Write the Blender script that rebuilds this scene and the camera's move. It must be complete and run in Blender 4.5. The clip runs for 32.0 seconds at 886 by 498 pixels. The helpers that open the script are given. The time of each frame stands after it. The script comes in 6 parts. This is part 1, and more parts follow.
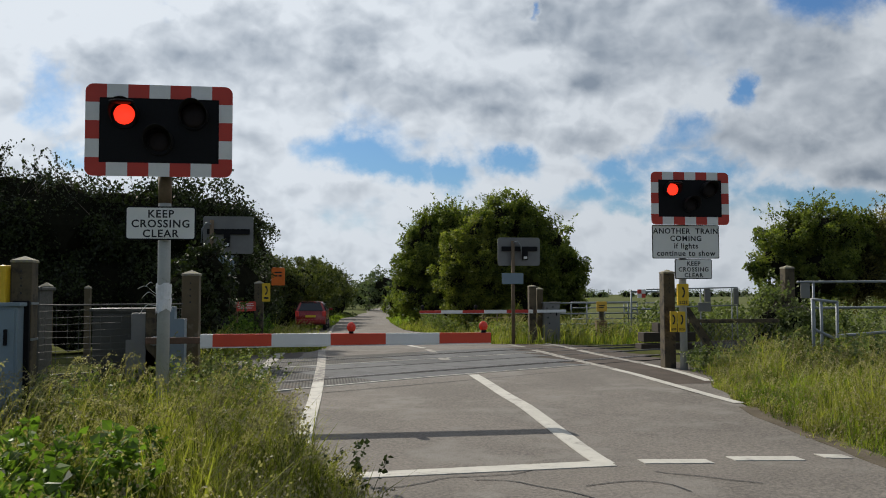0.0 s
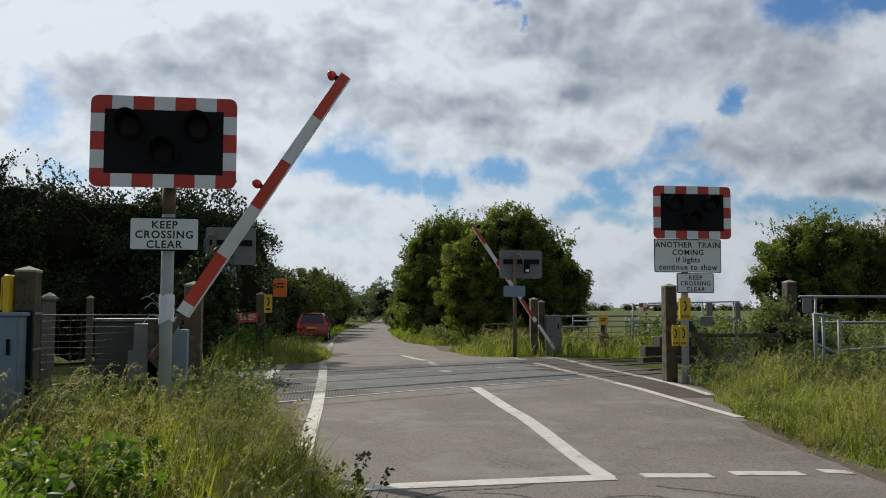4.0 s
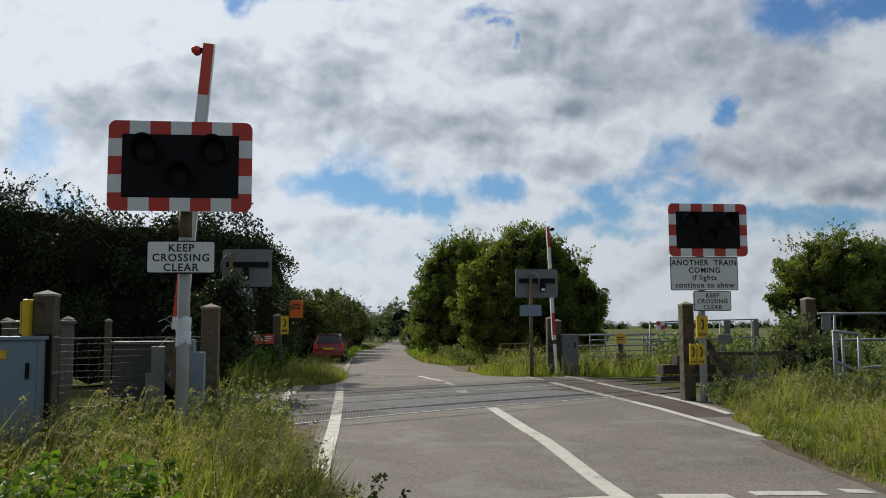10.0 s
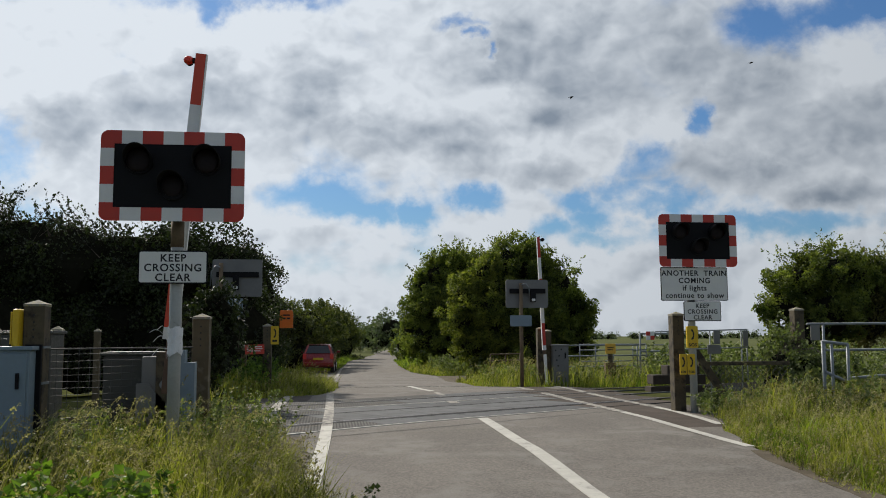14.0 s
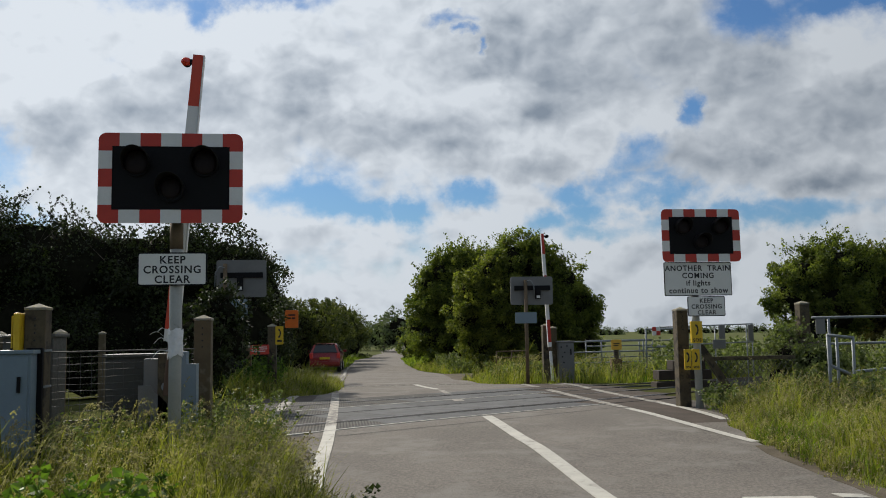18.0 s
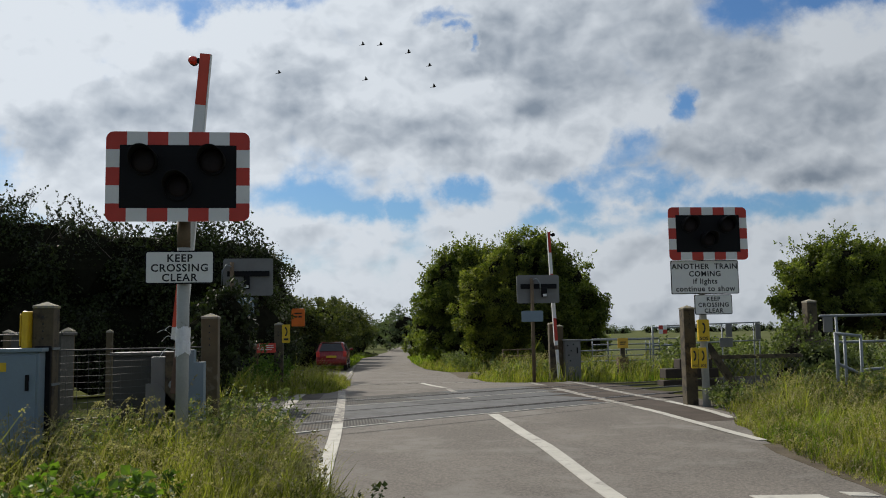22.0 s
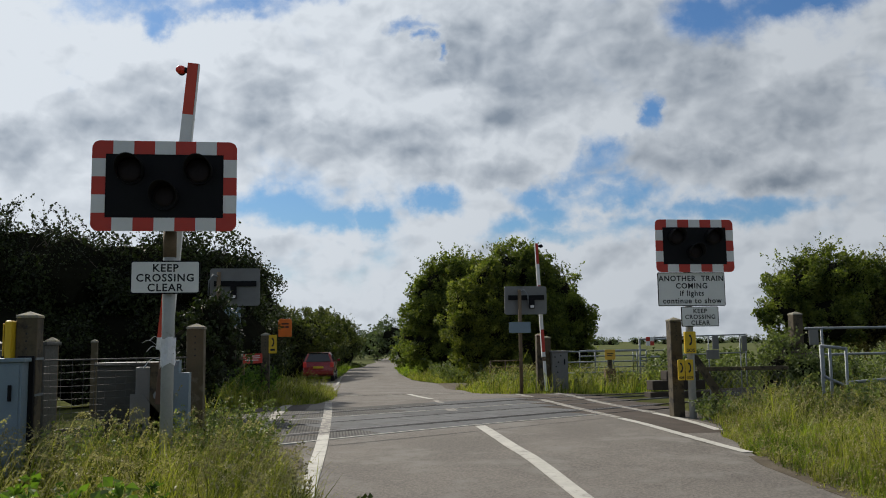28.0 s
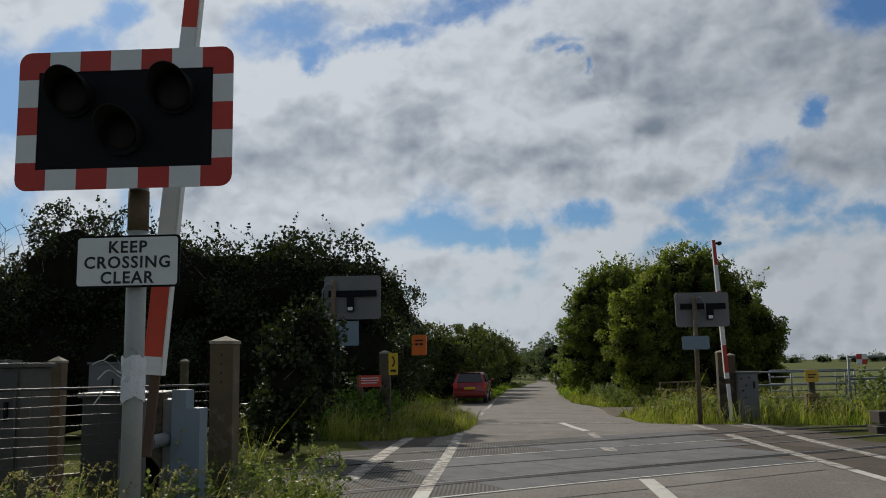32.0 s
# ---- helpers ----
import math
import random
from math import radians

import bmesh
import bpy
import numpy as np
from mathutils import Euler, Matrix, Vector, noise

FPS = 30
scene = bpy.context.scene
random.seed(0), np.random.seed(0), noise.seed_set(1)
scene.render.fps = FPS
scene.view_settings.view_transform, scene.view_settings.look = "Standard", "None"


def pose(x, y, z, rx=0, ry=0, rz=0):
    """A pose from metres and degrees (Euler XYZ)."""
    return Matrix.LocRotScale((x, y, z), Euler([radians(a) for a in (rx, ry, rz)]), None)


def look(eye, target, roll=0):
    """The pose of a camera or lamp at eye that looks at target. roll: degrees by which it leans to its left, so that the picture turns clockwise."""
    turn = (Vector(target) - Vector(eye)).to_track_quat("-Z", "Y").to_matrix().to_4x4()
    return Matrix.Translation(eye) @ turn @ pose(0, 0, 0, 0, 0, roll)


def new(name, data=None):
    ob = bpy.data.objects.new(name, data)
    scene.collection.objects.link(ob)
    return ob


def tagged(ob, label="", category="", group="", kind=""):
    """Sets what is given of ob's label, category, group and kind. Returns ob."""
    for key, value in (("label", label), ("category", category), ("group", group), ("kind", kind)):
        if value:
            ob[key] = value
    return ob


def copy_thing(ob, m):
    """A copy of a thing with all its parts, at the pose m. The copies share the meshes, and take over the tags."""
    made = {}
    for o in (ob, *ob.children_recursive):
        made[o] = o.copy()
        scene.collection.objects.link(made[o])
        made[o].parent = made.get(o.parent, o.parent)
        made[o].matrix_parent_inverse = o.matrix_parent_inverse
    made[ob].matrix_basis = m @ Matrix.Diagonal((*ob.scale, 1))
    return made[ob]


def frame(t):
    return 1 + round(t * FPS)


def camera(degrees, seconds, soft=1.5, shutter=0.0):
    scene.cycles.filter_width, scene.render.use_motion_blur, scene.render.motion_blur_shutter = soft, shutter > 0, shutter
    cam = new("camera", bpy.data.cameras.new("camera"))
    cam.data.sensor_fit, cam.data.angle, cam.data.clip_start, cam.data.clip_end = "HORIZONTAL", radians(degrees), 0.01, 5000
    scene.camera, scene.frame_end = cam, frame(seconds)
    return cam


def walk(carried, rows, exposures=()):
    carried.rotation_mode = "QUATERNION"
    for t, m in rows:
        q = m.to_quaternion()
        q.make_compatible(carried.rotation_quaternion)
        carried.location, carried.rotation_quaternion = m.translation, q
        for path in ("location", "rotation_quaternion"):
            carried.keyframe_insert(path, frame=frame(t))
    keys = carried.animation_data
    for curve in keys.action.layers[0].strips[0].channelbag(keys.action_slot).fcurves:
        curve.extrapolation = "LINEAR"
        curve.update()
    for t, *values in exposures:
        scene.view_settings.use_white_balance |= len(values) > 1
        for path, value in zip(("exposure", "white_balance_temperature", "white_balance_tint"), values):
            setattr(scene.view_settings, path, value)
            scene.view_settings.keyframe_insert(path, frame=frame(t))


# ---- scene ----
cam = camera(54.0, 32.0, soft=1.0)
PATH = [
    (0, (-2.388, 0.547, 1.643), (-2.107, 2.525, 1.748), -0.2),
    (0.5, (-2.382, 0.541, 1.644), (-2.101, 2.518, 1.752), -0.2),
    (1, (-2.385, 0.538, 1.644), (-2.104, 2.515, 1.756), -0.2),
    (1.5, (-2.386, 0.543, 1.643), (-2.105, 2.52, 1.757), 0.0),
    (2, (-2.395, 0.549, 1.644), (-2.113, 2.525, 1.762), 0.0),
    (2.5, (-2.386, 0.537, 1.642), (-2.105, 2.513, 1.766), 0.0),
    (3, (-2.396, 0.542, 1.647), (-2.114, 2.518, 1.774), 0.1),
    (3.5, (-2.398, 0.534, 1.645), (-2.119, 2.51, 1.776), 0.2),
    (5.5, (-2.41, 0.521, 1.652), (-2.143, 2.498, 1.795), -0.1),
    (6, (-2.413, 0.508, 1.656), (-2.148, 2.484, 1.814), 0.1),
    (6.5, (-2.411, 0.504, 1.658), (-2.146, 2.479, 1.826), 0.2),
    (7, (-2.404, 0.499, 1.655), (-2.139, 2.474, 1.825), 0.2),
    (7.5, (-2.405, 0.507, 1.651), (-2.141, 2.483, 1.819), 0.1),
    (8, (-2.404, 0.506, 1.649), (-2.15, 2.482, 1.827), 0.2),
    (8.5, (-2.404, 0.512, 1.653), (-2.154, 2.488, 1.833), 0.1),
    (9, (-2.395, 0.511, 1.649), (-2.149, 2.487, 1.83), -0.1),
    (9.5, (-2.393, 0.516, 1.654), (-2.15, 2.493, 1.833), -0.2),
    (10, (-2.388, 0.51, 1.653), (-2.148, 2.488, 1.831), -0.3),
    (10.5, (-2.384, 0.511, 1.651), (-2.145, 2.488, 1.83), -0.4),
    (11, (-2.382, 0.509, 1.652), (-2.141, 2.486, 1.833), -0.5),
    (11.5, (-2.39, 0.517, 1.662), (-2.146, 2.494, 1.845), -0.5),
    (12, (-2.399, 0.506, 1.657), (-2.152, 2.482, 1.841), -0.4),
    (12.5, (-2.403, 0.509, 1.658), (-2.15, 2.484, 1.848), -0.4),
    (13, (-2.408, 0.508, 1.654), (-2.149, 2.481, 1.85), -0.4),
    (13.5, (-2.412, 0.49, 1.653), (-2.15, 2.463, 1.851), -0.4),
    (14, (-2.42, 0.495, 1.653), (-2.156, 2.467, 1.854), -0.3),
    (14.5, (-2.419, 0.486, 1.646), (-2.148, 2.457, 1.847), -0.3),
    (16.5, (-2.375, 0.509, 1.669), (-2.106, 2.481, 1.866), -1.0),
    (17, (-2.368, 0.514, 1.671), (-2.108, 2.487, 1.868), -1.3),
    (17.5, (-2.356, 0.517, 1.667), (-2.105, 2.491, 1.864), -1.4),
    (18, (-2.345, 0.51, 1.661), (-2.096, 2.485, 1.857), -1.0),
    (18.5, (-2.345, 0.511, 1.658), (-2.101, 2.487, 1.854), -1.0),
    (19, (-2.344, 0.506, 1.662), (-2.109, 2.482, 1.861), -1.1),
    (19.5, (-2.342, 0.504, 1.662), (-2.111, 2.481, 1.86), -1.1),
    (20, (-2.346, 0.511, 1.663), (-2.114, 2.488, 1.859), -1.1),
    (20.5, (-2.35, 0.517, 1.663), (-2.117, 2.494, 1.856), -1.1),
    (21, (-2.348, 0.504, 1.659), (-2.114, 2.482, 1.85), -1.1),
    (21.5, (-2.348, 0.51, 1.662), (-2.112, 2.486, 1.853), -1.1),
    (22, (-2.35, 0.509, 1.657), (-2.115, 2.486, 1.85), -1.0),
    (22.5, (-2.35, 0.5, 1.659), (-2.115, 2.476, 1.856), -0.8),
    (23, (-2.351, 0.498, 1.66), (-2.11, 2.473, 1.86), -0.8),
    (23.5, (-2.357, 0.502, 1.66), (-2.114, 2.477, 1.863), -0.8),
    (24, (-2.353, 0.504, 1.664), (-2.11, 2.479, 1.869), -0.7),
    (24.5, (-2.353, 0.494, 1.659), (-2.108, 2.468, 1.869), -0.5),
    (25, (-2.348, 0.501, 1.664), (-2.102, 2.475, 1.877), -0.3),
    (25.5, (-2.343, 0.487, 1.662), (-2.091, 2.459, 1.883), -0.4),
    (27.5, (-2.344, 0.496, 1.66), (-2.081, 2.466, 1.882), -0.7),
    (28, (-2.34, 0.515, 1.662), (-2.078, 2.486, 1.879), -0.8),
    (28.5, (-2.352, 0.564, 1.661), (-2.091, 2.536, 1.872), -0.9),
    (29, (-2.37, 0.657, 1.65), (-2.107, 2.63, 1.842), -1.6),
    (29.5, (-2.237, 0.973, 1.618), (-1.982, 2.95, 1.78), -1.9),
    (30, (-2.027, 1.481, 1.67), (-1.814, 3.463, 1.832), -2.0),
    (30.5, (-1.945, 2.095, 1.709), (-1.804, 4.076, 1.949), -1.1),
    (31, (-1.82, 2.732, 1.745), (-1.846, 4.713, 2.016), -1.0),
    (31.5, (-1.767, 3.369, 1.716), (-1.873, 5.346, 1.997), -0.9),
    (32, (-1.646, 4.065, 1.679), (-1.758, 6.044, 1.943), -0.9),
]
walk(cam, [(t, look(eye, target, roll)) for t, eye, target, roll in PATH], exposures=[(0, 0.04), (10, 0.02), (28, -0.03), (30, -0.1), (32, -0.32)])

# ---- light ----
SUN_WAY = Vector((0.55, -1.08, -0.88)).normalized()   # the way the sunlight travels
sun = new("sun", bpy.data.lights.new("sun", "SUN"))
sun.data.energy, sun.data.angle, sun.data.color = 5.0, radians(0.6), (1.0, 0.93, 0.82)
sun.matrix_world = SUN_WAY.to_track_quat("-Z", "Y").to_matrix().to_4x4()

CLOUD_TURN = new("cloud_drift")
HEAD = 8.1       # the heading, east of the road's axis, from which the clouds are laid out


def node(nt, kind, **sets):
    n = nt.nodes.new(kind)
    for k, v in sets.items():
        setattr(n, k, v)
    return n


def calc(nt, op, a, b=None, clamp=False):
    n = nt.nodes.new("ShaderNodeMath")
    n.operation, n.use_clamp = op, clamp
    for i, v in enumerate((a, b)):
        if v is None:
            continue
        if isinstance(v, (int, float)):
            n.inputs[i].default_value = v
        else:
            nt.links.new(v, n.inputs[i])
    return n.outputs[0]


def vec(nt, op, a, b):
    n = nt.nodes.new("ShaderNodeVectorMath")
    n.operation = op
    for i, v in enumerate((a, b)):
        if isinstance(v, tuple):
            n.inputs[i].default_value = v
        elif v is not None:
            nt.links.new(v, n.inputs[i])
    return n.outputs["Value"] if op == "LENGTH" else n.outputs[0]


def smooth(nt, v, lo, hi, a=0.0, b=1.0):
    n = nt.nodes.new("ShaderNodeMapRange")
    n.interpolation_type = "SMOOTHSTEP"
    nt.links.new(v, n.inputs[0])
    for i, x in enumerate((lo, hi, a, b)):
        n.inputs[1 + i].default_value = x
    return n.outputs[0]


def mix(nt, f, a, b, kind="MIX"):
    n = nt.nodes.new("ShaderNodeMix")
    n.data_type, n.blend_type = "RGBA", kind
    for i, v in ((0, f), (6, a), (7, b)):
        if isinstance(v, (int, float)):
            n.inputs[i].default_value = v
        elif isinstance(v, tuple):
            n.inputs[i].default_value = (*v, 1)
        else:
            nt.links.new(v, n.inputs[i])
    return n.outputs[2]


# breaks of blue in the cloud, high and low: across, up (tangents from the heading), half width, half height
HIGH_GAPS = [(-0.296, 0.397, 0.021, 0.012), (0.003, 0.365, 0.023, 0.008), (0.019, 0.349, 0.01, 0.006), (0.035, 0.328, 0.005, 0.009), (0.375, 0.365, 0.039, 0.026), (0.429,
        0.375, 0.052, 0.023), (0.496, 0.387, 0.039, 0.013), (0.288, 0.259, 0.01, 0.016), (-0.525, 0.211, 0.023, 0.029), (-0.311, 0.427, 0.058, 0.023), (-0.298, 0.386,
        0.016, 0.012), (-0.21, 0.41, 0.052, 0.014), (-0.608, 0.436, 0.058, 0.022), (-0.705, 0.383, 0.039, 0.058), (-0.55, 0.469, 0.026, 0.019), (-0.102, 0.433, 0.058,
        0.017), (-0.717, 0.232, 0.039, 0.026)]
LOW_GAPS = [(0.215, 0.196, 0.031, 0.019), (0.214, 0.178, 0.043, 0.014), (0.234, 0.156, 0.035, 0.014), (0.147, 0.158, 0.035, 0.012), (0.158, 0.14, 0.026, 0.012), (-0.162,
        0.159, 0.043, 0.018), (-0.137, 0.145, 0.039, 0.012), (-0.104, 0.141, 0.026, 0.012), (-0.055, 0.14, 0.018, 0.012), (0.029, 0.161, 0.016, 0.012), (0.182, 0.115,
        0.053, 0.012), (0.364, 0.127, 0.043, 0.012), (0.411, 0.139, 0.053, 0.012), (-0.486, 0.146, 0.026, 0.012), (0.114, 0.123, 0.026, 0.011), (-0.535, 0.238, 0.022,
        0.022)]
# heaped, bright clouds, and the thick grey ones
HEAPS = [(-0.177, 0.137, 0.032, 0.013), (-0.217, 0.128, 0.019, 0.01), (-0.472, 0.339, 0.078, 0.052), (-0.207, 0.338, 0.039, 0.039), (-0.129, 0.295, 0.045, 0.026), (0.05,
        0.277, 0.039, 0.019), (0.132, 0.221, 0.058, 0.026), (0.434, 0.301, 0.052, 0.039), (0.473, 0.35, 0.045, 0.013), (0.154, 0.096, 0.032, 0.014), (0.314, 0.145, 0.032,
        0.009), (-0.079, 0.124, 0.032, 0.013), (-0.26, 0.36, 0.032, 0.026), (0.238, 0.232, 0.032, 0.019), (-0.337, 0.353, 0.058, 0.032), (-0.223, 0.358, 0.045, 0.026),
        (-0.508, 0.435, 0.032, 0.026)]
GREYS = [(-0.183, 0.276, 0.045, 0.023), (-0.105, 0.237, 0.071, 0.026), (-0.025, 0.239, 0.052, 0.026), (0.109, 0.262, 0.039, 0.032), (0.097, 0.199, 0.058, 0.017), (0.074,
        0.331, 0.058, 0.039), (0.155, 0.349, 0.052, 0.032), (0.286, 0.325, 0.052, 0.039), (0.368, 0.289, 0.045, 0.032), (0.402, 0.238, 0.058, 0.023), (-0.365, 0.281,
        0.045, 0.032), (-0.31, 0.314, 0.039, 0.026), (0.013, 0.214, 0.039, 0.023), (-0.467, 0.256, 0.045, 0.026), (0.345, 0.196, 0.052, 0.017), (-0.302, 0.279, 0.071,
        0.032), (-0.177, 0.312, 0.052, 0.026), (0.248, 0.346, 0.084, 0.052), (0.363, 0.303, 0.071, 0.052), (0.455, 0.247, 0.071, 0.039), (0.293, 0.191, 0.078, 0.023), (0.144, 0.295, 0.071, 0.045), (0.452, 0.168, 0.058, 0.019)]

world = bpy.data.worlds.new("sky")
scene.world = world
world.use_nodes = True
nt = world.node_tree
nt.nodes.clear()
sky = node(nt, "ShaderNodeTexSky", sky_type="NISHITA", sun_disc=False, sun_elevation=radians(36), sun_rotation=radians(-27), air_density=1.2, dust_density=0.6, ozone_density=2.0)
where = node(nt, "ShaderNodeTexCoord", object=CLOUD_TURN)
sep = node(nt, "ShaderNodeSeparateXYZ")
nt.links.new(where.outputs["Object"], sep.inputs[0])
ahead = calc(nt, "MAXIMUM", sep.outputs[1], 0.15)
plan = node(nt, "ShaderNodeCombineXYZ")
nt.links.new(calc(nt, "DIVIDE", sep.outputs[0], ahead), plan.inputs[0])
nt.links.new(calc(nt, "DIVIDE", sep.outputs[2], ahead), plan.inputs[1])
puffs = node(nt, "ShaderNodeVectorMath", operation="MULTIPLY")
nt.links.new(where.outputs["Object"], puffs.inputs[0])
puffs.inputs[1].default_value = (1.0, 1.0, 1.35)
lit = node(nt, "ShaderNodeVectorMath", operation="ADD")
nt.links.new(puffs.outputs[0], lit.inputs[0])
lit.inputs[1].default_value = (-0.008, 0.0, 0.018)


def cloud_noise(source, scale, detail, rough, distort=0.0):
    n = node(nt, "ShaderNodeTexNoise", noise_dimensions="3D")
    nt.links.new(source, n.inputs["Vector"])
    for k, v in (("Scale", scale), ("Detail", detail), ("Roughness", rough), ("Distortion", distort)):
        n.inputs[k].default_value = v
    return n


warp, warp_small = cloud_noise(plan.outputs[0], 11.0, 3.0, 0.5), cloud_noise(plan.outputs[0], 42.0, 4.0, 0.6)
bent = plan.outputs[0]
for w, amount in ((warp, (.085, .06, 0.0)), (warp_small, (.045, .035, 0.0))):
    bent = vec(nt, "ADD", bent, vec(nt, "MULTIPLY", vec(nt, "SUBTRACT", w.outputs["Color"], (.5, .5, .5)), amount))


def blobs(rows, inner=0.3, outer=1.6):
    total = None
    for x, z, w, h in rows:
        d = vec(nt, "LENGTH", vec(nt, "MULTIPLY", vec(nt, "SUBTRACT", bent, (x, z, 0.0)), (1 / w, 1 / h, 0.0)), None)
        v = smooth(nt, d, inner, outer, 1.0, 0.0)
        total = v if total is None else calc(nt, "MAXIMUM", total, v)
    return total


def centred(v, amount):
    return calc(nt, "MULTIPLY", calc(nt, "SUBTRACT", v, 0.5), amount)


def heaped(at):
    """Rounded heaps: the folds of two noises, from wide to small."""
    total = None
    for scale, amount in ((8.0, 0.6), (19.0, 0.34), (44.0, 0.18)):
        fold = calc(nt, "ABSOLUTE", centred(cloud_noise(at, scale, 1.5, 0.5, 0.25).outputs["Fac"], 2.0))
        fold = calc(nt, "MULTIPLY", fold, amount)
        total = fold if total is None else calc(nt, "ADD", total, fold)
    return total


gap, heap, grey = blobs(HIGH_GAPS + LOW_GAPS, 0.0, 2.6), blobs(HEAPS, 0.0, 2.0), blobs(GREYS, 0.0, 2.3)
at = puffs.outputs[0]
wide = cloud_noise(at, 3.0, 3.0, 0.45, 0.2).outputs["Fac"]
fine = cloud_noise(at, 13.0, 9.0, 0.6, 0.1).outputs["Fac"]
heaps, sunward = heaped(at), heaped(lit.outputs[0])
low = smooth(nt, sep.outputs[2], 0.0, 0.09, 0.2, 0.0)
unseen_clearing = smooth(nt, sep.outputs[1], -0.5, 0.4, 0.38, 0.0)     # cloud thinned away from the sun, out of view, to weaken fill light
body = calc(nt, "ADD", calc(nt, "ADD", centred(wide, 1.0), centred(fine, 1.3)), calc(nt, "ADD", 0.5, low))
body = calc(nt, "ADD", body, calc(nt, "MULTIPLY", heaps, 0.35))
body = calc(nt, "SUBTRACT", body, calc(nt, "ADD", calc(nt, "MULTIPLY", gap, 0.68), unseen_clearing))
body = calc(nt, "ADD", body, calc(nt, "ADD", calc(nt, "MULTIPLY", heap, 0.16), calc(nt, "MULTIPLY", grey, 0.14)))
cover = smooth(nt, body, -0.14, 0.54)
relief = calc(nt, "MULTIPLY", calc(nt, "SUBTRACT", sunward, heaps), 1.5)
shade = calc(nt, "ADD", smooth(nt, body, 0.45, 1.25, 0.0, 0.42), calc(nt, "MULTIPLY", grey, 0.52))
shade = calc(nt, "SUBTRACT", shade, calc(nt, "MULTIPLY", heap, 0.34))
shade = calc(nt, "ADD", calc(nt, "ADD", shade, 0.02), calc(nt, "ADD", relief, centred(fine, -0.22)), clamp=True)
white = mix(nt, shade, (9.2, 9.9, 10.7), (3.3, 4.0, 4.95))
toward = node(nt, "ShaderNodeVectorMath", operation="DOT_PRODUCT")      # cloud is brighter towards the sun
nt.links.new(where.outputs["Object"], toward.inputs[0])
toward.inputs[1].default_value = (-0.465, 0.662, 0.588)
white = mix(nt, 1.0, white, smooth(nt, toward.outputs["Value"], 0.45, 1.0, 0.8, 1.13), "MULTIPLY")
blue = mix(nt, 1.0, sky.outputs[0], (0.5, 0.76, 1.08), "MULTIPLY")
full = mix(nt, cover, blue, white)
back = node(nt, "ShaderNodeBackground")
nt.links.new(full, back.inputs[0])
back.inputs[1].default_value = 0.071
nt.links.new(back.outputs[0], node(nt, "ShaderNodeOutputWorld").inputs[0])


# ---- materials ----
MATS = {}


def surface(name, colour, rough=0.7, metal=0.0, vary=0.25, scale=6.0, grain=60.0, bump=0.2, dist=0.004, stain=None, stain_at=(0.55, 0.7), island=0.0, piece=0.0, spec=0.4, coat=0.0, ribs=0.0, speckle=0.35):
    """A painted or natural surface: base colour with large and small variation, optional stains, and fine relief."""
    m = bpy.data.materials.new(name)
    m.use_nodes = True
    t = m.node_tree
    bsdf = t.nodes["Principled BSDF"]
    co = node(t, "ShaderNodeTexCoord").outputs["Object"]

    def nz(s, d=4.0, r=0.6):
        n = node(t, "ShaderNodeTexNoise")
        t.links.new(co, n.inputs["Vector"])
        n.inputs["Scale"].default_value, n.inputs["Detail"].default_value, n.inputs["Roughness"].default_value = s, d, r
        return n.outputs["Fac"]

    large, small = nz(scale), nz(grain, 3.0)
    col = mix(t, smooth(t, large, 0.3, 0.7), tuple(c * (1 - vary) for c in colour), tuple(min(1, c * (1 + vary)) for c in colour))
    col = mix(t, speckle, col, mix(t, smooth(t, small, 0.3, 0.7), tuple(c * (1 - vary) for c in colour), tuple(min(1, c * (1 + vary)) for c in colour)))
    if stain:
        col = mix(t, smooth(t, nz(scale * 1.7, 7.0, 0.65), *stain_at), col, stain)
    for amount, kind, out in ((island, "ShaderNodeNewGeometry", "Random Per Island"), (piece, "ShaderNodeObjectInfo", "Random")):
        if amount:
            r = node(t, kind).outputs[out]
            f = smooth(t, r, 0.0, 1.0, 1 - amount, 1 + amount)
            col = mix(t, 1.0, col, f, "MULTIPLY")
    if ribs:
        wv = node(t, "ShaderNodeTexWave", wave_type="BANDS", bands_direction="X")
        t.links.new(co, wv.inputs["Vector"])
        wv.inputs["Scale"].default_value = ribs
        col = mix(t, calc(t, "MULTIPLY", smooth(t, wv.outputs["Fac"], 0.45, 0.6), 0.6), col, tuple(c * 0.22 for c in colour))
    t.links.new(col, bsdf.inputs["Base Color"])
    r = smooth(t, small, 0.2, 0.8, max(0.03, rough - 0.12), min(1.0, rough + 0.12))
    t.links.new(r, bsdf.inputs["Roughness"])
    bsdf.inputs["Metallic"].default_value = metal
    bsdf.inputs["Specular IOR Level"].default_value = spec
    bsdf.inputs["Coat Weight"].default_value = coat
    if bump:
        b = node(t, "ShaderNodeBump")
        b.inputs["Strength"].default_value, b.inputs["Distance"].default_value = bump, dist
        t.links.new(calc(t, "ADD", calc(t, "MULTIPLY", large, 0.4), small), b.inputs["Height"])
        t.links.new(b.outputs[0], bsdf.inputs["Normal"])
    MATS[name] = m
    return m


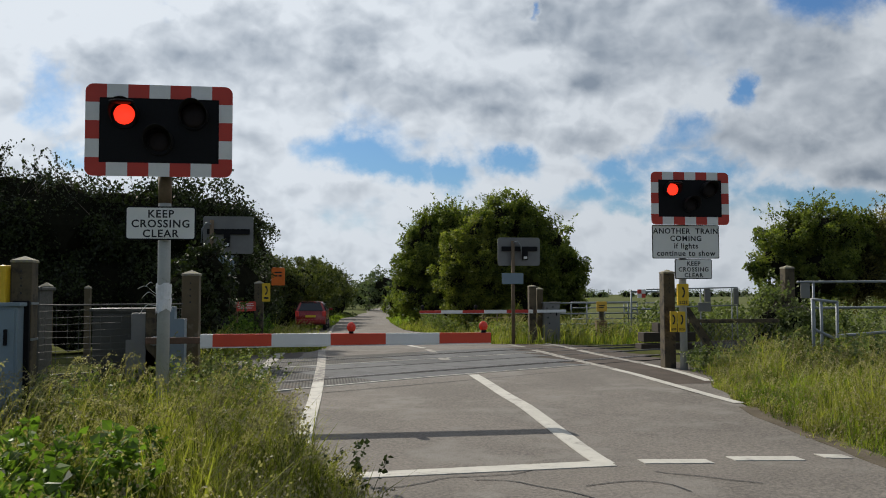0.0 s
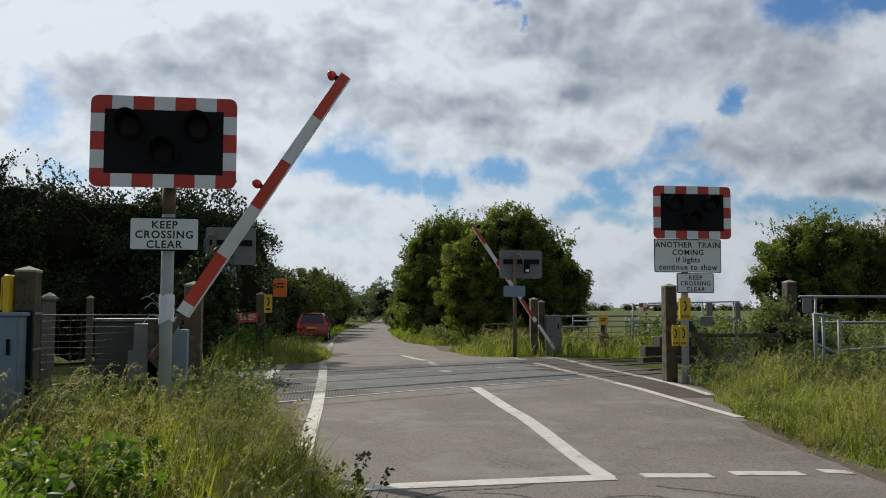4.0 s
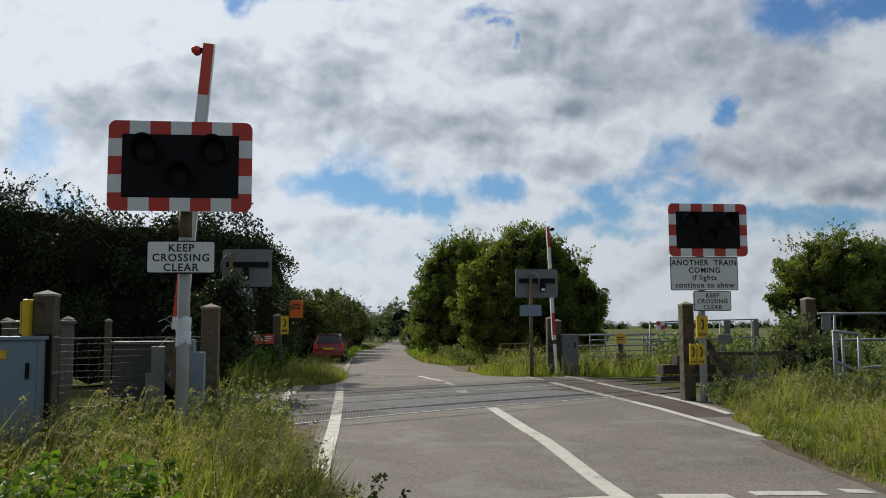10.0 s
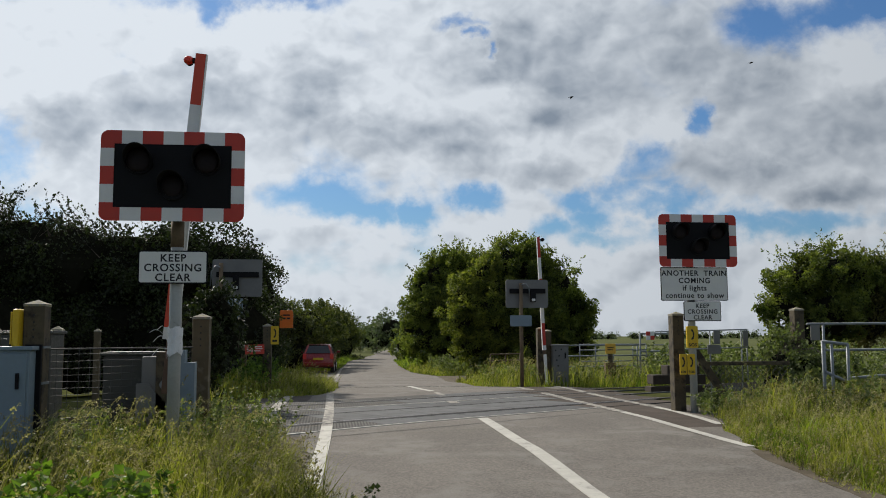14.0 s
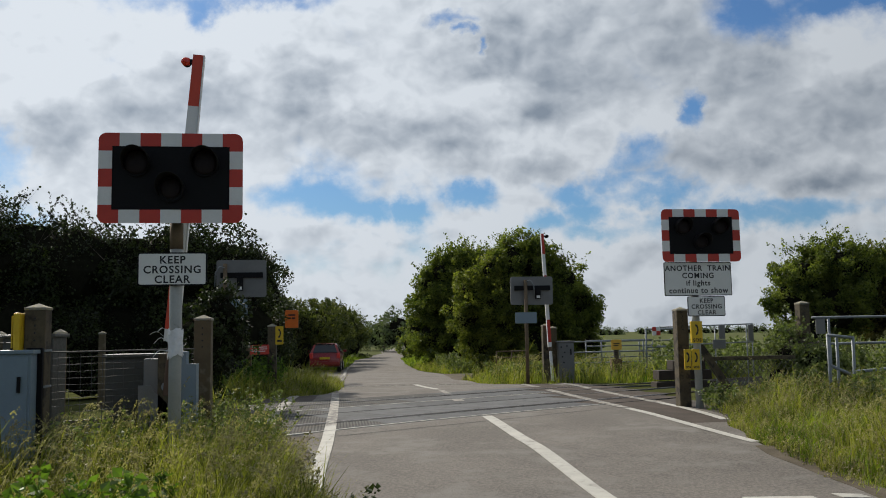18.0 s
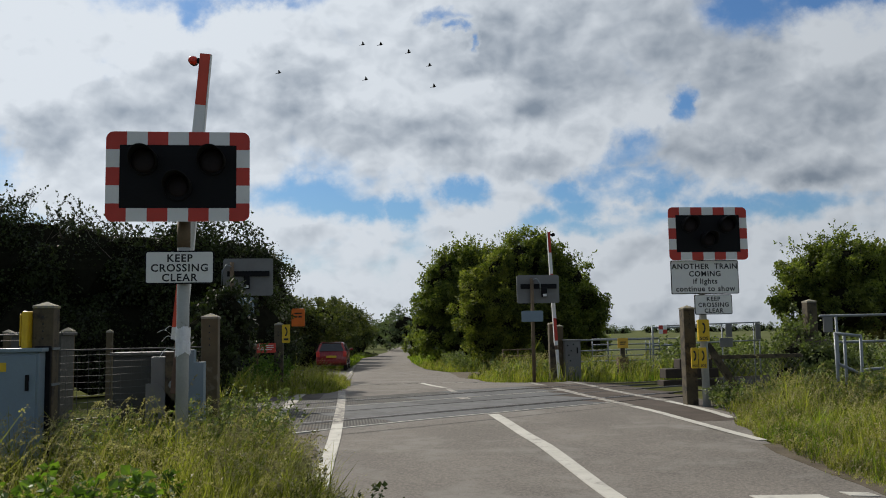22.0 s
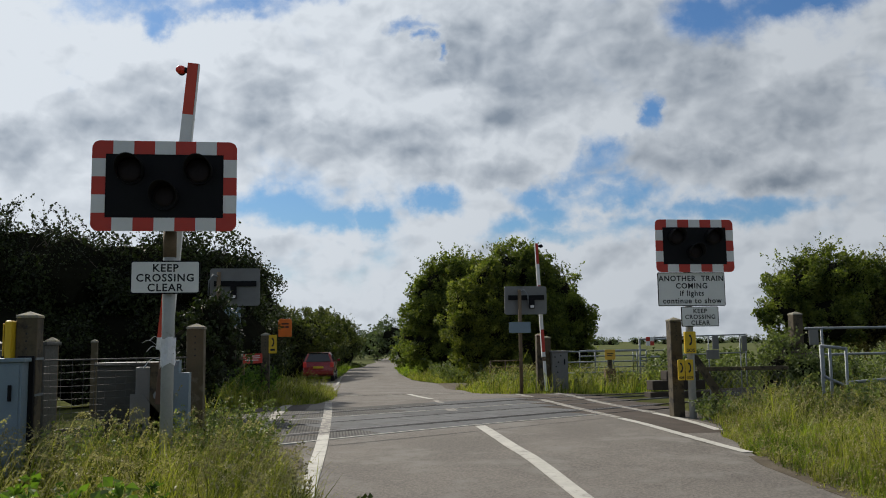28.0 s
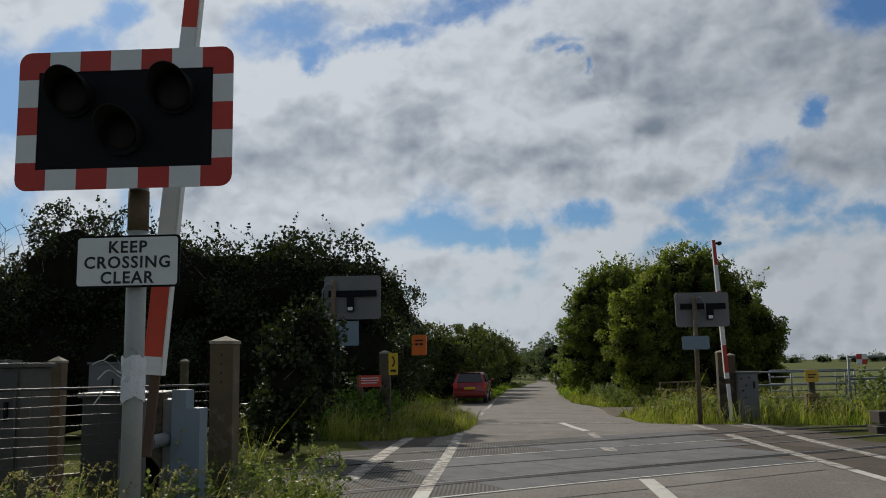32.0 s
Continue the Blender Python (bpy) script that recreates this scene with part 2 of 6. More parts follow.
def leafy(name, dark, light, glow=0.35, rough=0.55, spread=(0.0, 1.0)):
    """Leaves or blades: each its own tone, part of the light passing through."""
    m = bpy.data.materials.new(name)
    m.use_nodes = True
    t = m.node_tree
    bsdf = t.nodes["Principled BSDF"]
    geo = node(t, "ShaderNodeNewGeometry")
    co = node(t, "ShaderNodeTexCoord").outputs["Object"]
    n = node(t, "ShaderNodeTexNoise")
    t.links.new(co, n.inputs["Vector"])
    n.inputs["Scale"].default_value, n.inputs["Detail"].default_value = 2.2, 4.0
    f = calc(t, "ADD", calc(t, "MULTIPLY", geo.outputs["Random Per Island"], 0.5), calc(t, "MULTIPLY", smooth(t, n.outputs["Fac"], .36, .64), 0.5))
    col = mix(t, smooth(t, f, *spread), dark, light)
    t.links.new(col, bsdf.inputs["Base Color"])
    bsdf.inputs["Roughness"].default_value = rough
    bsdf.inputs["Specular IOR Level"].default_value = 0.3
    tr = node(t, "ShaderNodeBsdfTranslucent")
    t.links.new(mix(t, 1.0, col, (1.0, 1.15, 0.45), "MULTIPLY"), tr.inputs[0])
    ms = node(t, "ShaderNodeMixShader")
    ms.inputs[0].default_value = glow
    t.links.new(bsdf.outputs[0], ms.inputs[1])
    t.links.new(tr.outputs[0], ms.inputs[2])
    t.links.new(ms.outputs[0], t.nodes["Material Output"].inputs[0])
    MATS[name] = m
    return m


def glowing(name, colour, strength):
    m = bpy.data.materials.new(name)
    m.use_nodes = True
    b = m.node_tree.nodes["Principled BSDF"]
    b.inputs["Base Color"].default_value = (*colour, 1)
    b.inputs["Emission Color"].default_value = (*colour, 1)
    b.inputs["Emission Strength"].default_value = strength
    return m


ASPHALT = surface("asphalt", (0.138, 0.124, 0.108), 0.88, vary=0.42, scale=0.7, grain=34, bump=1.0, dist=0.012, stain=(0.175, 0.163, 0.145), stain_at=(0.5, 0.66), spec=0.18, speckle=0.7)
APRON = surface("crossing_apron", (0.075, 0.066, 0.058), 0.85, vary=0.3, scale=1.5, grain=70, bump=0.6, dist=0.008, spec=0.08)
PANEL = surface("rubber_panel", (0.098, 0.099, 0.1), 0.85, vary=0.3, scale=2.2, grain=60, bump=0.5, piece=0.12, spec=0.15, stain=(0.075, 0.072, 0.068), stain_at=(0.5, 0.7), speckle=0.5)
RIBBED = surface("ribbed_panel", (0.1, 0.097, 0.09), 0.85, vary=0.25, scale=2, grain=60, bump=0.5, piece=0.1, ribs=7.0, spec=0.1, stain=(0.1, 0.08, 0.06), stain_at=(0.5, 0.7))
RUSTYPANEL = surface("rust_stained_panel", (0.07, 0.057, 0.047), 0.88, vary=0.3, scale=1.6, grain=60, bump=0.5, piece=0.12, spec=0.1, stain=(0.06, 0.05, 0.042), stain_at=(0.45, 0.7), speckle=0.5)
ROADPAINT = surface("road_paint", (0.4, 0.385, 0.34), 0.75, vary=0.15, scale=4, grain=80, bump=0.3, stain=(0.22, 0.21, 0.19), stain_at=(0.52, 0.72))
WORNPAINT = surface("worn_road_paint", (0.3, 0.28, 0.235), 0.75, vary=0.12, scale=5, grain=80, bump=0.3, stain=(0.11, 0.1, 0.09), stain_at=(0.44, 0.56))
SOIL = surface("verge_soil", (0.07, 0.075, 0.028), 0.95, vary=0.35, scale=0.8, grain=25, bump=0.8, dist=0.03, spec=0.0)
FIELD = surface("field", (0.095, 0.105, 0.05), 1.0, vary=0.25, scale=0.05, grain=3, bump=0.0, spec=0.0)
STEEL = surface("rail_steel", (0.1, 0.085, 0.075), 0.4, 0.6, vary=0.15, scale=3, grain=60, bump=0.1)
RUSTRAIL = surface("rail_rust", (0.1, 0.06, 0.04), 0.85, vary=0.3, scale=3, grain=60, bump=0.4)
BALLAST = surface("ballast", (0.07, 0.058, 0.048), 0.9, vary=0.3, scale=4, grain=30, bump=1.0, dist=0.03, island=0.4)
SLEEPER = surface("sleeper_timber", (0.038, 0.028, 0.02), 0.9, vary=0.3, scale=3, grain=40, bump=0.5)
DIRT = surface("road_edge_dirt", (0.1, 0.083, 0.06), 0.95, vary=0.3, scale=3, grain=40, bump=0.8, dist=0.01, stain=(0.07, 0.065, 0.03), spec=0.1)
TAR = surface("tar_crack", (0.03, 0.03, 0.03), 0.9, vary=0.2, bump=0.3)
RED = surface("red_paint", (0.42, 0.035, 0.02), 0.5, vary=0.12, scale=3, grain=60, bump=0.05)
WHITE = surface("white_paint", (0.62, 0.62, 0.6), 0.55, vary=0.06, scale=3, grain=60, bump=0.05, stain=(0.48, 0.47, 0.43), stain_at=(0.6, 0.8))
BOOMRED = surface("boom_red", (0.5, 0.05, 0.02), 0.45, vary=0.1, scale=3, grain=60, bump=0.05)
BLACK = surface("black_paint", (0.006, 0.006, 0.007), 0.7, vary=0.2, scale=3, grain=60, bump=0.08, spec=0.15)
HOOD = surface("hood_black", (0.006, 0.006, 0.007), 0.6, vary=0.2, scale=4, grain=60, bump=0.05, spec=0.2)
LENS = surface("dark_lens", (0.016, 0.012, 0.013), 0.5, vary=0.2, scale=30, grain=200, bump=0.4, dist=0.002, spec=0.1)
GALV = surface("galvanised", (0.18, 0.2, 0.21), 0.55, 0.2, vary=0.15, scale=5, grain=40, bump=0.12, stain=(0.22, 0.22, 0.2), stain_at=(0.62, 0.8))
POSTPAINT = surface("post_paint", (0.3, 0.31, 0.29), 0.6, vary=0.12, scale=4, grain=50, bump=0.2, stain=(0.13, 0.13, 0.1), stain_at=(0.6, 0.72))
GREYPLATE = surface("grey_plate", (0.15, 0.15, 0.142), 0.6, 0.1, vary=0.12, scale=3, grain=40, bump=0.1)
SIGNFACE = surface("sign_face", (0.62, 0.62, 0.59), 0.5, vary=0.05, scale=3, grain=40, bump=0.03)
INK = surface("sign_ink", (0.012, 0.012, 0.012), 0.5, vary=0.1, bump=0.0)
CABINET = surface("cabinet_paint", (0.15, 0.2, 0.235), 0.5, vary=0.08, scale=2, grain=30, bump=0.06, stain=(0.13, 0.17, 0.19), stain_at=(0.6, 0.8))
CABGREY = surface("cabinet_grey", (0.05, 0.05, 0.043), 0.55, vary=0.1, scale=2, grain=30, bump=0.06, stain=(0.14, 0.13, 0.11), stain_at=(0.6, 0.78))
CONC = surface("concrete", (0.088, 0.069, 0.039), 0.9, vary=0.2, scale=4, grain=45, bump=0.5, stain=(0.14, 0.118, 0.08), stain_at=(0.52, 0.66))
DARKCONC = surface("weathered_concrete", (0.08, 0.064, 0.038), 0.92, vary=0.3, scale=4, grain=45, bump=0.6, stain=(0.03, 0.025, 0.018), stain_at=(0.46, 0.62))
CAPCONC = surface("lichened_cap", (0.2, 0.185, 0.15), 0.9, vary=0.25, scale=14, grain=60, bump=0.5, stain=(0.3, 0.27, 0.1), stain_at=(0.5, 0.65))
TIMBER = surface("timber", (0.12, 0.085, 0.05), 0.9, vary=0.3, scale=5, grain=50, bump=0.5)
YELLOW = surface("yellow_enamel", (0.55, 0.36, 0.012), 0.5, vary=0.12, scale=5, grain=50, bump=0.05)
ORANGE = surface("orange_enamel", (0.75, 0.17, 0.02), 0.5, vary=0.1, scale=5, grain=50, bump=0.05)
SIGNRED = surface("sign_red", (0.5, 0.05, 0.03), 0.5, vary=0.1, scale=5, grain=50, bump=0.05)
WIRE = surface("fence_wire", (0.05, 0.05, 0.047), 0.6, 0.0, vary=0.2, scale=5, grain=50, bump=0.0)
BARK = surface("bark", (0.1, 0.08, 0.06), 0.95, vary=0.35, scale=6, grain=40, bump=0.9, dist=0.02)
PLASTIC = surface("torn_plastic", (0.6, 0.61, 0.62), 0.35, vary=0.1, scale=9, grain=60, bump=0.6, dist=0.01)
CARRED = surface("car_paint", (0.22, 0.012, 0.01), 0.28, 0.15, vary=0.05, scale=2, grain=60, bump=0.0, coat=0.6)
GLASS = surface("car_glass", (0.012, 0.015, 0.018), 0.08, vary=0.05, bump=0.0, spec=0.6)
TYRE = surface("tyre", (0.02, 0.02, 0.02), 0.9, vary=0.2, scale=10, grain=80, bump=0.3)
TAILLIGHT = surface("tail_light", (0.6, 0.05, 0.04), 0.15, vary=0.1, bump=0.0, spec=0.6)
SILVER = surface("alloy", (0.5, 0.5, 0.5), 0.3, 0.8, vary=0.05, bump=0.0)
AMBERSIGN = surface("amber_plate", (0.62, 0.36, 0.04), 0.5, vary=0.1, scale=5, grain=50, bump=0.05)
LIT = glowing("lit_red", (1.0, 0.035, 0.014), 1.3)
LAMPRED = surface("lamp_red", (0.6, 0.04, 0.02), 0.25, vary=0.1, scale=20, grain=90, bump=0.2)
GRASS = leafy("grass_blades", (0.045, 0.06, 0.01), (0.34, 0.33, 0.075), 0.52)
LUSH = leafy("lush_grass", (0.04, 0.08, 0.009), (0.27, 0.32, 0.045), 0.52)
STRAW = leafy("seed_heads", (0.15, 0.125, 0.065), (0.42, 0.36, 0.22), 0.4)
WEED = leafy("weed_leaves", (0.03, 0.06, 0.01), (0.16, 0.25, 0.04), 0.45)
# leaf tones lowered to near black to hold the backlit hedge's shade
SHADELEAF = leafy("shaded_leaves", (0.005, 0.008, 0.0025), (0.042, 0.058, 0.014), 0.25)
TREELEAF = leafy("tree_leaves", (0.032, 0.055, 0.011), (0.22, 0.245, 0.055), 0.52)
OLIVELEAF = leafy("olive_leaves", (0.035, 0.055, 0.01), (0.26, 0.27, 0.055), 0.53)
DUSKLEAF = leafy("dusky_leaves", (0.018, 0.03, 0.008), (0.125, 0.135, 0.038), 0.42)
BROWNLEAF = leafy("bronzed_leaves", (0.035, 0.04, 0.014), (0.23, 0.2, 0.065), 0.5)
PALELEAF = leafy("pale_leaves", (0.05, 0.07, 0.024), (0.22, 0.25, 0.1), 0.4)
# paler, greyer green: distance haze mixed into the leaf colour
HAZELEAF = leafy("hazy_distant_leaves", (0.05, 0.07, 0.04), (0.14, 0.17, 0.09), 0.3)
# near-black: the shade deep inside a crown, put into the colour
CORESHADE = surface("core_shade", (0.014, 0.014, 0.009), 1.0, vary=0.3, scale=8, grain=40, bump=0.6, dist=0.02, spec=0.0)


# ---- building blocks ----
def link(name, bm, material, parent=None, label="", smoothed=False):
    me = bpy.data.meshes.new(name)
    bm.to_mesh(me)
    bm.free()
    for m in (material if isinstance(material, (list, tuple)) else (material,)):
        me.materials.append(m)
    if smoothed:
        for p in me.polygons:
            p.use_smooth = True
    ob = new(name, me)
    if parent:
        ob.parent = parent
    if label:
        ob["label"] = label
    return ob


def part(name, bm, material, parent, label="", smoothed=False):
    return link(name, bm, material, parent, label, smoothed)


def thing(name, x, y, z, label, category, group="", rz=0, kind=""):
    ob = new(name)
    ob.empty_display_size = 0.2
    ob.matrix_world = pose(x, y, z, 0, 0, rz)
    return tagged(ob, label, category, group, kind)


def box(bm, x0, x1, y0, y1, z0, z1, bevel=0.0, m=None):
    r = bmesh.ops.create_cube(bm, size=1.0, matrix=Matrix.Translation(((x0 + x1) / 2, (y0 + y1) / 2, (z0 + z1) / 2)) @ Matrix.Diagonal((x1 - x0, y1 - y0, z1 - z0, 1)))
    vs = r["verts"]
    if bevel:
        es = list({e for v in vs for e in v.link_edges})
        b = bmesh.ops.bevel(bm, geom=es, offset=bevel, segments=2, profile=0.6, affect="EDGES")
        vs = list({v for f in b["faces"] for v in f.verts} | {v for v in vs if v.is_valid})
    if m is not None:
        bmesh.ops.transform(bm, matrix=m, verts=vs)
    return vs


def boxed(*a, **k):
    bm = bmesh.new()
    box(bm, *a, **k)
    return bm


def tube(bm, a, b, r0, r1=None, seg=10, caps=True):
    a, b = Vector(a), Vector(b)
    d = b - a
    m = Matrix.Translation((a + b) / 2) @ d.to_track_quat("Z", "Y").to_matrix().to_4x4()
    bmesh.ops.create_cone(bm, cap_ends=caps, segments=seg, radius1=r0, radius2=r0 if r1 is None else r1, depth=d.length, matrix=m)
    return bm


def tubed(a, b, r0, r1=None, seg=12):
    return tube(bmesh.new(), a, b, r0, r1, seg)


def prism(bm, pts, y0, y1):
    """A flat shape given in x and z, from y0 to y1."""
    a = [bm.verts.new((x, y0, z)) for x, z in pts]
    b = [bm.verts.new((x, y1, z)) for x, z in pts]
    bm.faces.new(a)
    bm.faces.new(b[::-1])
    for i in range(len(pts)):
        j = (i + 1) % len(pts)
        bm.faces.new((a[j], a[i], b[i], b[j]))
    bmesh.ops.recalc_face_normals(bm, faces=bm.faces)
    return bm


def rounded(x0, x1, z0, z1, r, n=5, only=(1, 1, 1, 1)):
    """The outline of a rectangle with rounded corners: from lower left, counter-clockwise."""
    pts = []
    for (cx, cz, a0), on in zip(((x0, z0, 180), (x1, z0, 270), (x1, z1, 0), (x0, z1, 90)), only):
        if not on:
            pts.append((cx, cz))
            continue
        ox = cx + r * (1 if cx == x0 else -1)
        oz = cz + r * (1 if cz == z0 else -1)
        for i in range(n + 1):
            t = radians(a0 + 90 * i / n)
            pts.append((ox + r * math.cos(t), oz + r * math.sin(t)))
    return pts


def words(name, text, size, x, y, z, material, parent, rz=0, bold=0.0, spacing=1.0):
    """A line of lettering, upright and facing the road user, as a mesh."""
    cu = bpy.data.curves.new(name, "FONT")
    cu.body, cu.size, cu.align_x, cu.align_y = text, size, "CENTER", "CENTER"
    cu.extrude, cu.offset, cu.space_character, cu.resolution_u = 0.001, bold, spacing, 3
    tmp = bpy.data.objects.new(name, cu)
    scene.collection.objects.link(tmp)
    me = bpy.data.meshes.new_from_object(tmp.evaluated_get(bpy.context.evaluated_depsgraph_get()))
    bpy.data.objects.remove(tmp)
    me.materials.append(material)
    ob = new(name, me)
    ob.parent = parent
    ob.matrix_local = pose(x, y, z, 90, 0, rz)
    return ob


def interp(v, rows):
    for (a, p), (b, q) in zip(rows, rows[1:]):
        if v <= b:
            f = max(0.0, (v - a) / (b - a))
            f = f * f * (3 - 2 * f)
            return p + (q - p) * f
    return rows[-1][1]


ROADZ = [(-30, 0.05), (3, 0.1), (7.7, 0.21), (11, 0.34), (14, 0.39), (20, 0.37), (25.5, 0.26), (34, 0.02), (45, -0.14), (90, -0.12), (400, -0.1)]


LEFT_EDGE = [(-30, -2.75), (19.6, -2.75), (21.2, -2.42), (23, -2.25), (25.5, -2.13), (33, -2.12), (41, -1.98), (50, -1.55), (64, -0.95), (77, 0.9), (92, 2.6), (150, 9.0)]
RIGHT_EDGE = [(-30, 2.25), (7.2, 2.28), (8.3, 2.33), (9.5, 2.45), (10.5, 2.6), (11.7, 2.95), (13.4, 3.5), (23.4, 3.9), (24.3, 2.7), (25.2, 1.75), (29, 1.75), (38, 2.25), (46, 1.9), (54, 2.05), (65, 2.55), (77, 3.9), (92, 5.4), (150, 12.0)]


def left_edge(y):
    return interp(y, LEFT_EDGE)


def right_edge(y):
    return interp(y, RIGHT_EDGE)


def bend(y):
    """The lane's axis, straight over the crossing and swinging away beyond."""
    return 0.0 if y < 26 else (left_edge(y) + right_edge(y)) / 2


def road_z(y):
    return interp(y, ROADZ)


def land(x, y):
    z = road_z(y)
    d = max(0.0, abs(x - min(bend(y), 30) - 0.2) - 3.1)
    lump = noise.noise((x * 0.35, y * 0.35, 3.0)) * 0.1 * min(1, d)
    if 12.5 < y - 0.58 * x < 19.5:     # the railway's bed is flat
        lump *= 0.2
    return z - 0.012 - min(0.25, max(0.0, d - 2.0) * 0.02) + lump * min(1.0, d)


# ---- ground, road and railway ----
def ground_sheet():
    xs = np.concatenate([np.linspace(-2500, -60, 12), np.linspace(-50, -10, 12), np.linspace(-9, 9, 46), np.linspace(10, 50, 12), np.linspace(60, 2500, 12)])
    ys = np.concatenate([np.linspace(-600, -20, 8), np.linspace(-15, 30, 60), np.linspace(32, 90, 20), np.linspace(110, 3500, 14)])
    verts = [(x, y, land(x, y) - 0.012) for y in ys for x in xs]
    n = len(xs)
    faces = [(j * n + i, j * n + i + 1, (j + 1) * n + i + 1, (j + 1) * n + i) for j in range(len(ys) - 1) for i in range(n - 1)]
    me = bpy.data.meshes.new("ground")
    me.from_pydata(verts, [], faces)
    me.materials.append(SOIL)
    me.materials.append(FIELD)
    for p in me.polygons:
        p.use_smooth = True
        c = p.center
        if c.y > 46 or abs(c.x) > 24:
            p.material_index = 1
    return tagged(new("ground", me), "grassy earth and open fields around the crossing", "ground", kind="structure")


def ribbon(name, xa, xb, y0, y1, lift, material, step=0.6, wobble=0.0, seed=0):
    """A strip laid along the road, between two sides: offsets, or offsets that change along it."""
    n = max(2, int((y1 - y0) / step) + 1)
    bm = bmesh.new()
    rows = []
    for i in range(n):
        y = y0 + (y1 - y0) * i / (n - 1)
        w0 = noise.noise((seed, y * 0.9, 0.3)) * wobble
        w1 = noise.noise((seed + 9, y * 0.9, 0.3)) * wobble
        z = road_z(y) + lift
        x0, x1 = (f(y) if callable(f) else f for f in (xa, xb))
        rows.append([bm.verts.new((x0 + w0, y, z)), bm.verts.new((x1 + w1, y, z)), bm.verts.new((x1 + w1, y, z - 0.12 - lift)), bm.verts.new((x0 + w0, y, z - 0.12 - lift))])
    for a, b in zip(rows, rows[1:]):
        bm.faces.new((a[0], a[1], b[1], b[0]))
        bm.faces.new((a[1], a[2], b[2], b[1]))
        bm.faces.new((a[3], a[0], b[0], b[3]))
    bmesh.ops.recalc_face_normals(bm, faces=bm.faces)
    return bm


ground_sheet()
road = tagged(link("road", ribbon("road", left_edge, right_edge, -30, 150, 0.0, ASPHALT, 0.4, wobble=0.08), ASPHALT), "worn grey asphalt lane over the railway crossing", "road", kind="structure")
part("apron", ribbon("apron", -4.2, lambda y: left_edge(y) + 0.1, 12.2, 20.6, -0.008, APRON, wobble=0.1, seed=3), APRON, road)
part("apron", ribbon("apron", lambda y: right_edge(y) - 0.1, 4.25, 12.8, 24.3, -0.008, APRON, wobble=0.1, seed=5), APRON, road)
part("lay_by", ribbon("lay_by", -4.6, lambda y: left_edge(y) + 0.1, 27.5, 49, -0.01, ASPHALT, wobble=0.2, seed=7), ASPHALT, road)
part("field_entrance", ribbon("field_entrance", lambda y: right_edge(y) - 0.2, 5.6, 30.5, 38.5, -0.01, DIRT, wobble=0.2, seed=8), DIRT, road)


def paint(x0, x1, y0, y1, material=ROADPAINT, wob=0.01, name="line"):
    part(name, ribbon(name, x0, x1, y0, y1, 0.006, material, 0.4, wobble=wob, seed=x0 * 7), material, road)


def slab(name, pts, lift, material, parent=None):
    bm = bmesh.new()
    top = [bm.verts.new((x, y, road_z(y) + lift)) for x, y in pts]
    low = [bm.verts.new((x, y, road_z(y) - 0.1)) for x, y in pts]
    bm.faces.new(top)
    for i in range(len(pts)):
        j = (i + 1) % len(pts)
        bm.faces.new((top[i], low[i], low[j], top[j]))
    bmesh.ops.recalc_face_normals(bm, faces=bm.faces)
    return part(name, bm, material, parent or road)


def curved_strip(points, half, lift):
    """A flat strip of the given half width along points on the road."""
    bm = bmesh.new()
    rows = []
    for i, (x, y) in enumerate(points):
        ax, ay = points[max(0, i - 1)]
        bx, by = points[min(len(points) - 1, i + 1)]
        d = Vector((bx - ax, by - ay)).normalized() * half
        rows.append((bm.verts.new((x - d.y, y + d.x, road_z(y + d.x) + lift)), bm.verts.new((x + d.y, y - d.x, road_z(y - d.x) + lift))))
    for a, b in zip(rows, rows[1:]):
        bm.faces.new((a[0], a[1], b[1], b[0]))
    bmesh.ops.recalc_face_normals(bm, faces=bm.faces)
    return bm


# dirt along the edges, and cracks
part("dirt_margin", ribbon("dirt_margin", lambda y: right_edge(y) - 0.03, lambda y: right_edge(y) + 0.25, -9, 10.2, 0.004, DIRT, 0.15, wobble=0.12, seed=21), DIRT, road)
part("dirt_margin", ribbon("dirt_margin", -3.1, -2.66, -9, 12.2, 0.004, DIRT, 0.25, wobble=0.15, seed=22), DIRT, road)
for k, (x, y, ang, n) in enumerate(((-2.0, 7.1, 0.1, 14), (-1.2, 7.25, -0.15, 10), (0.3, 7.35, -0.5, 8), (-0.4, 6.95, 0.2, 9))):
    pts = []
    for i in range(n):
        pts.append((x, y))
        ang += 0.9 * noise.noise((k * 3.1, i * 0.7, 0.4))
        x, y = x + 0.12 * math.cos(ang), y + 0.12 * math.sin(ang)
    part("crack", curved_strip(pts, 0.008, 0.005), TAR, road)
part("tar_joint", curved_strip([(-2.6, 12.05), (-1.2, 12.75), (0.4, 13.6), (2.2, 14.75)], 0.012, 0.005), TAR, road)

part("stained_margin", ribbon("stained_margin", 2.58, 3.34, 12.4, 24.0, 0.002, RUSTYPANEL, wobble=0.03, seed=31), RUSTYPANEL, road)

# painted lines
slab("stop_line", [(-2.5, 7.42), (0.07, 7.6), (0.07, 7.83), (-2.5, 7.63)], 0.007, ROADPAINT)
paint(-0.085, 0.085, 7.7, 14.02, name="centre_line")
for a, b in ((0.34, 0.92), (1.15, 1.75), (1.98, 2.2)):
    slab("give_way_dash", [(a, 7.66), (b, 7.58), (b, 7.76), (a, 7.84)], 0.007, ROADPAINT)
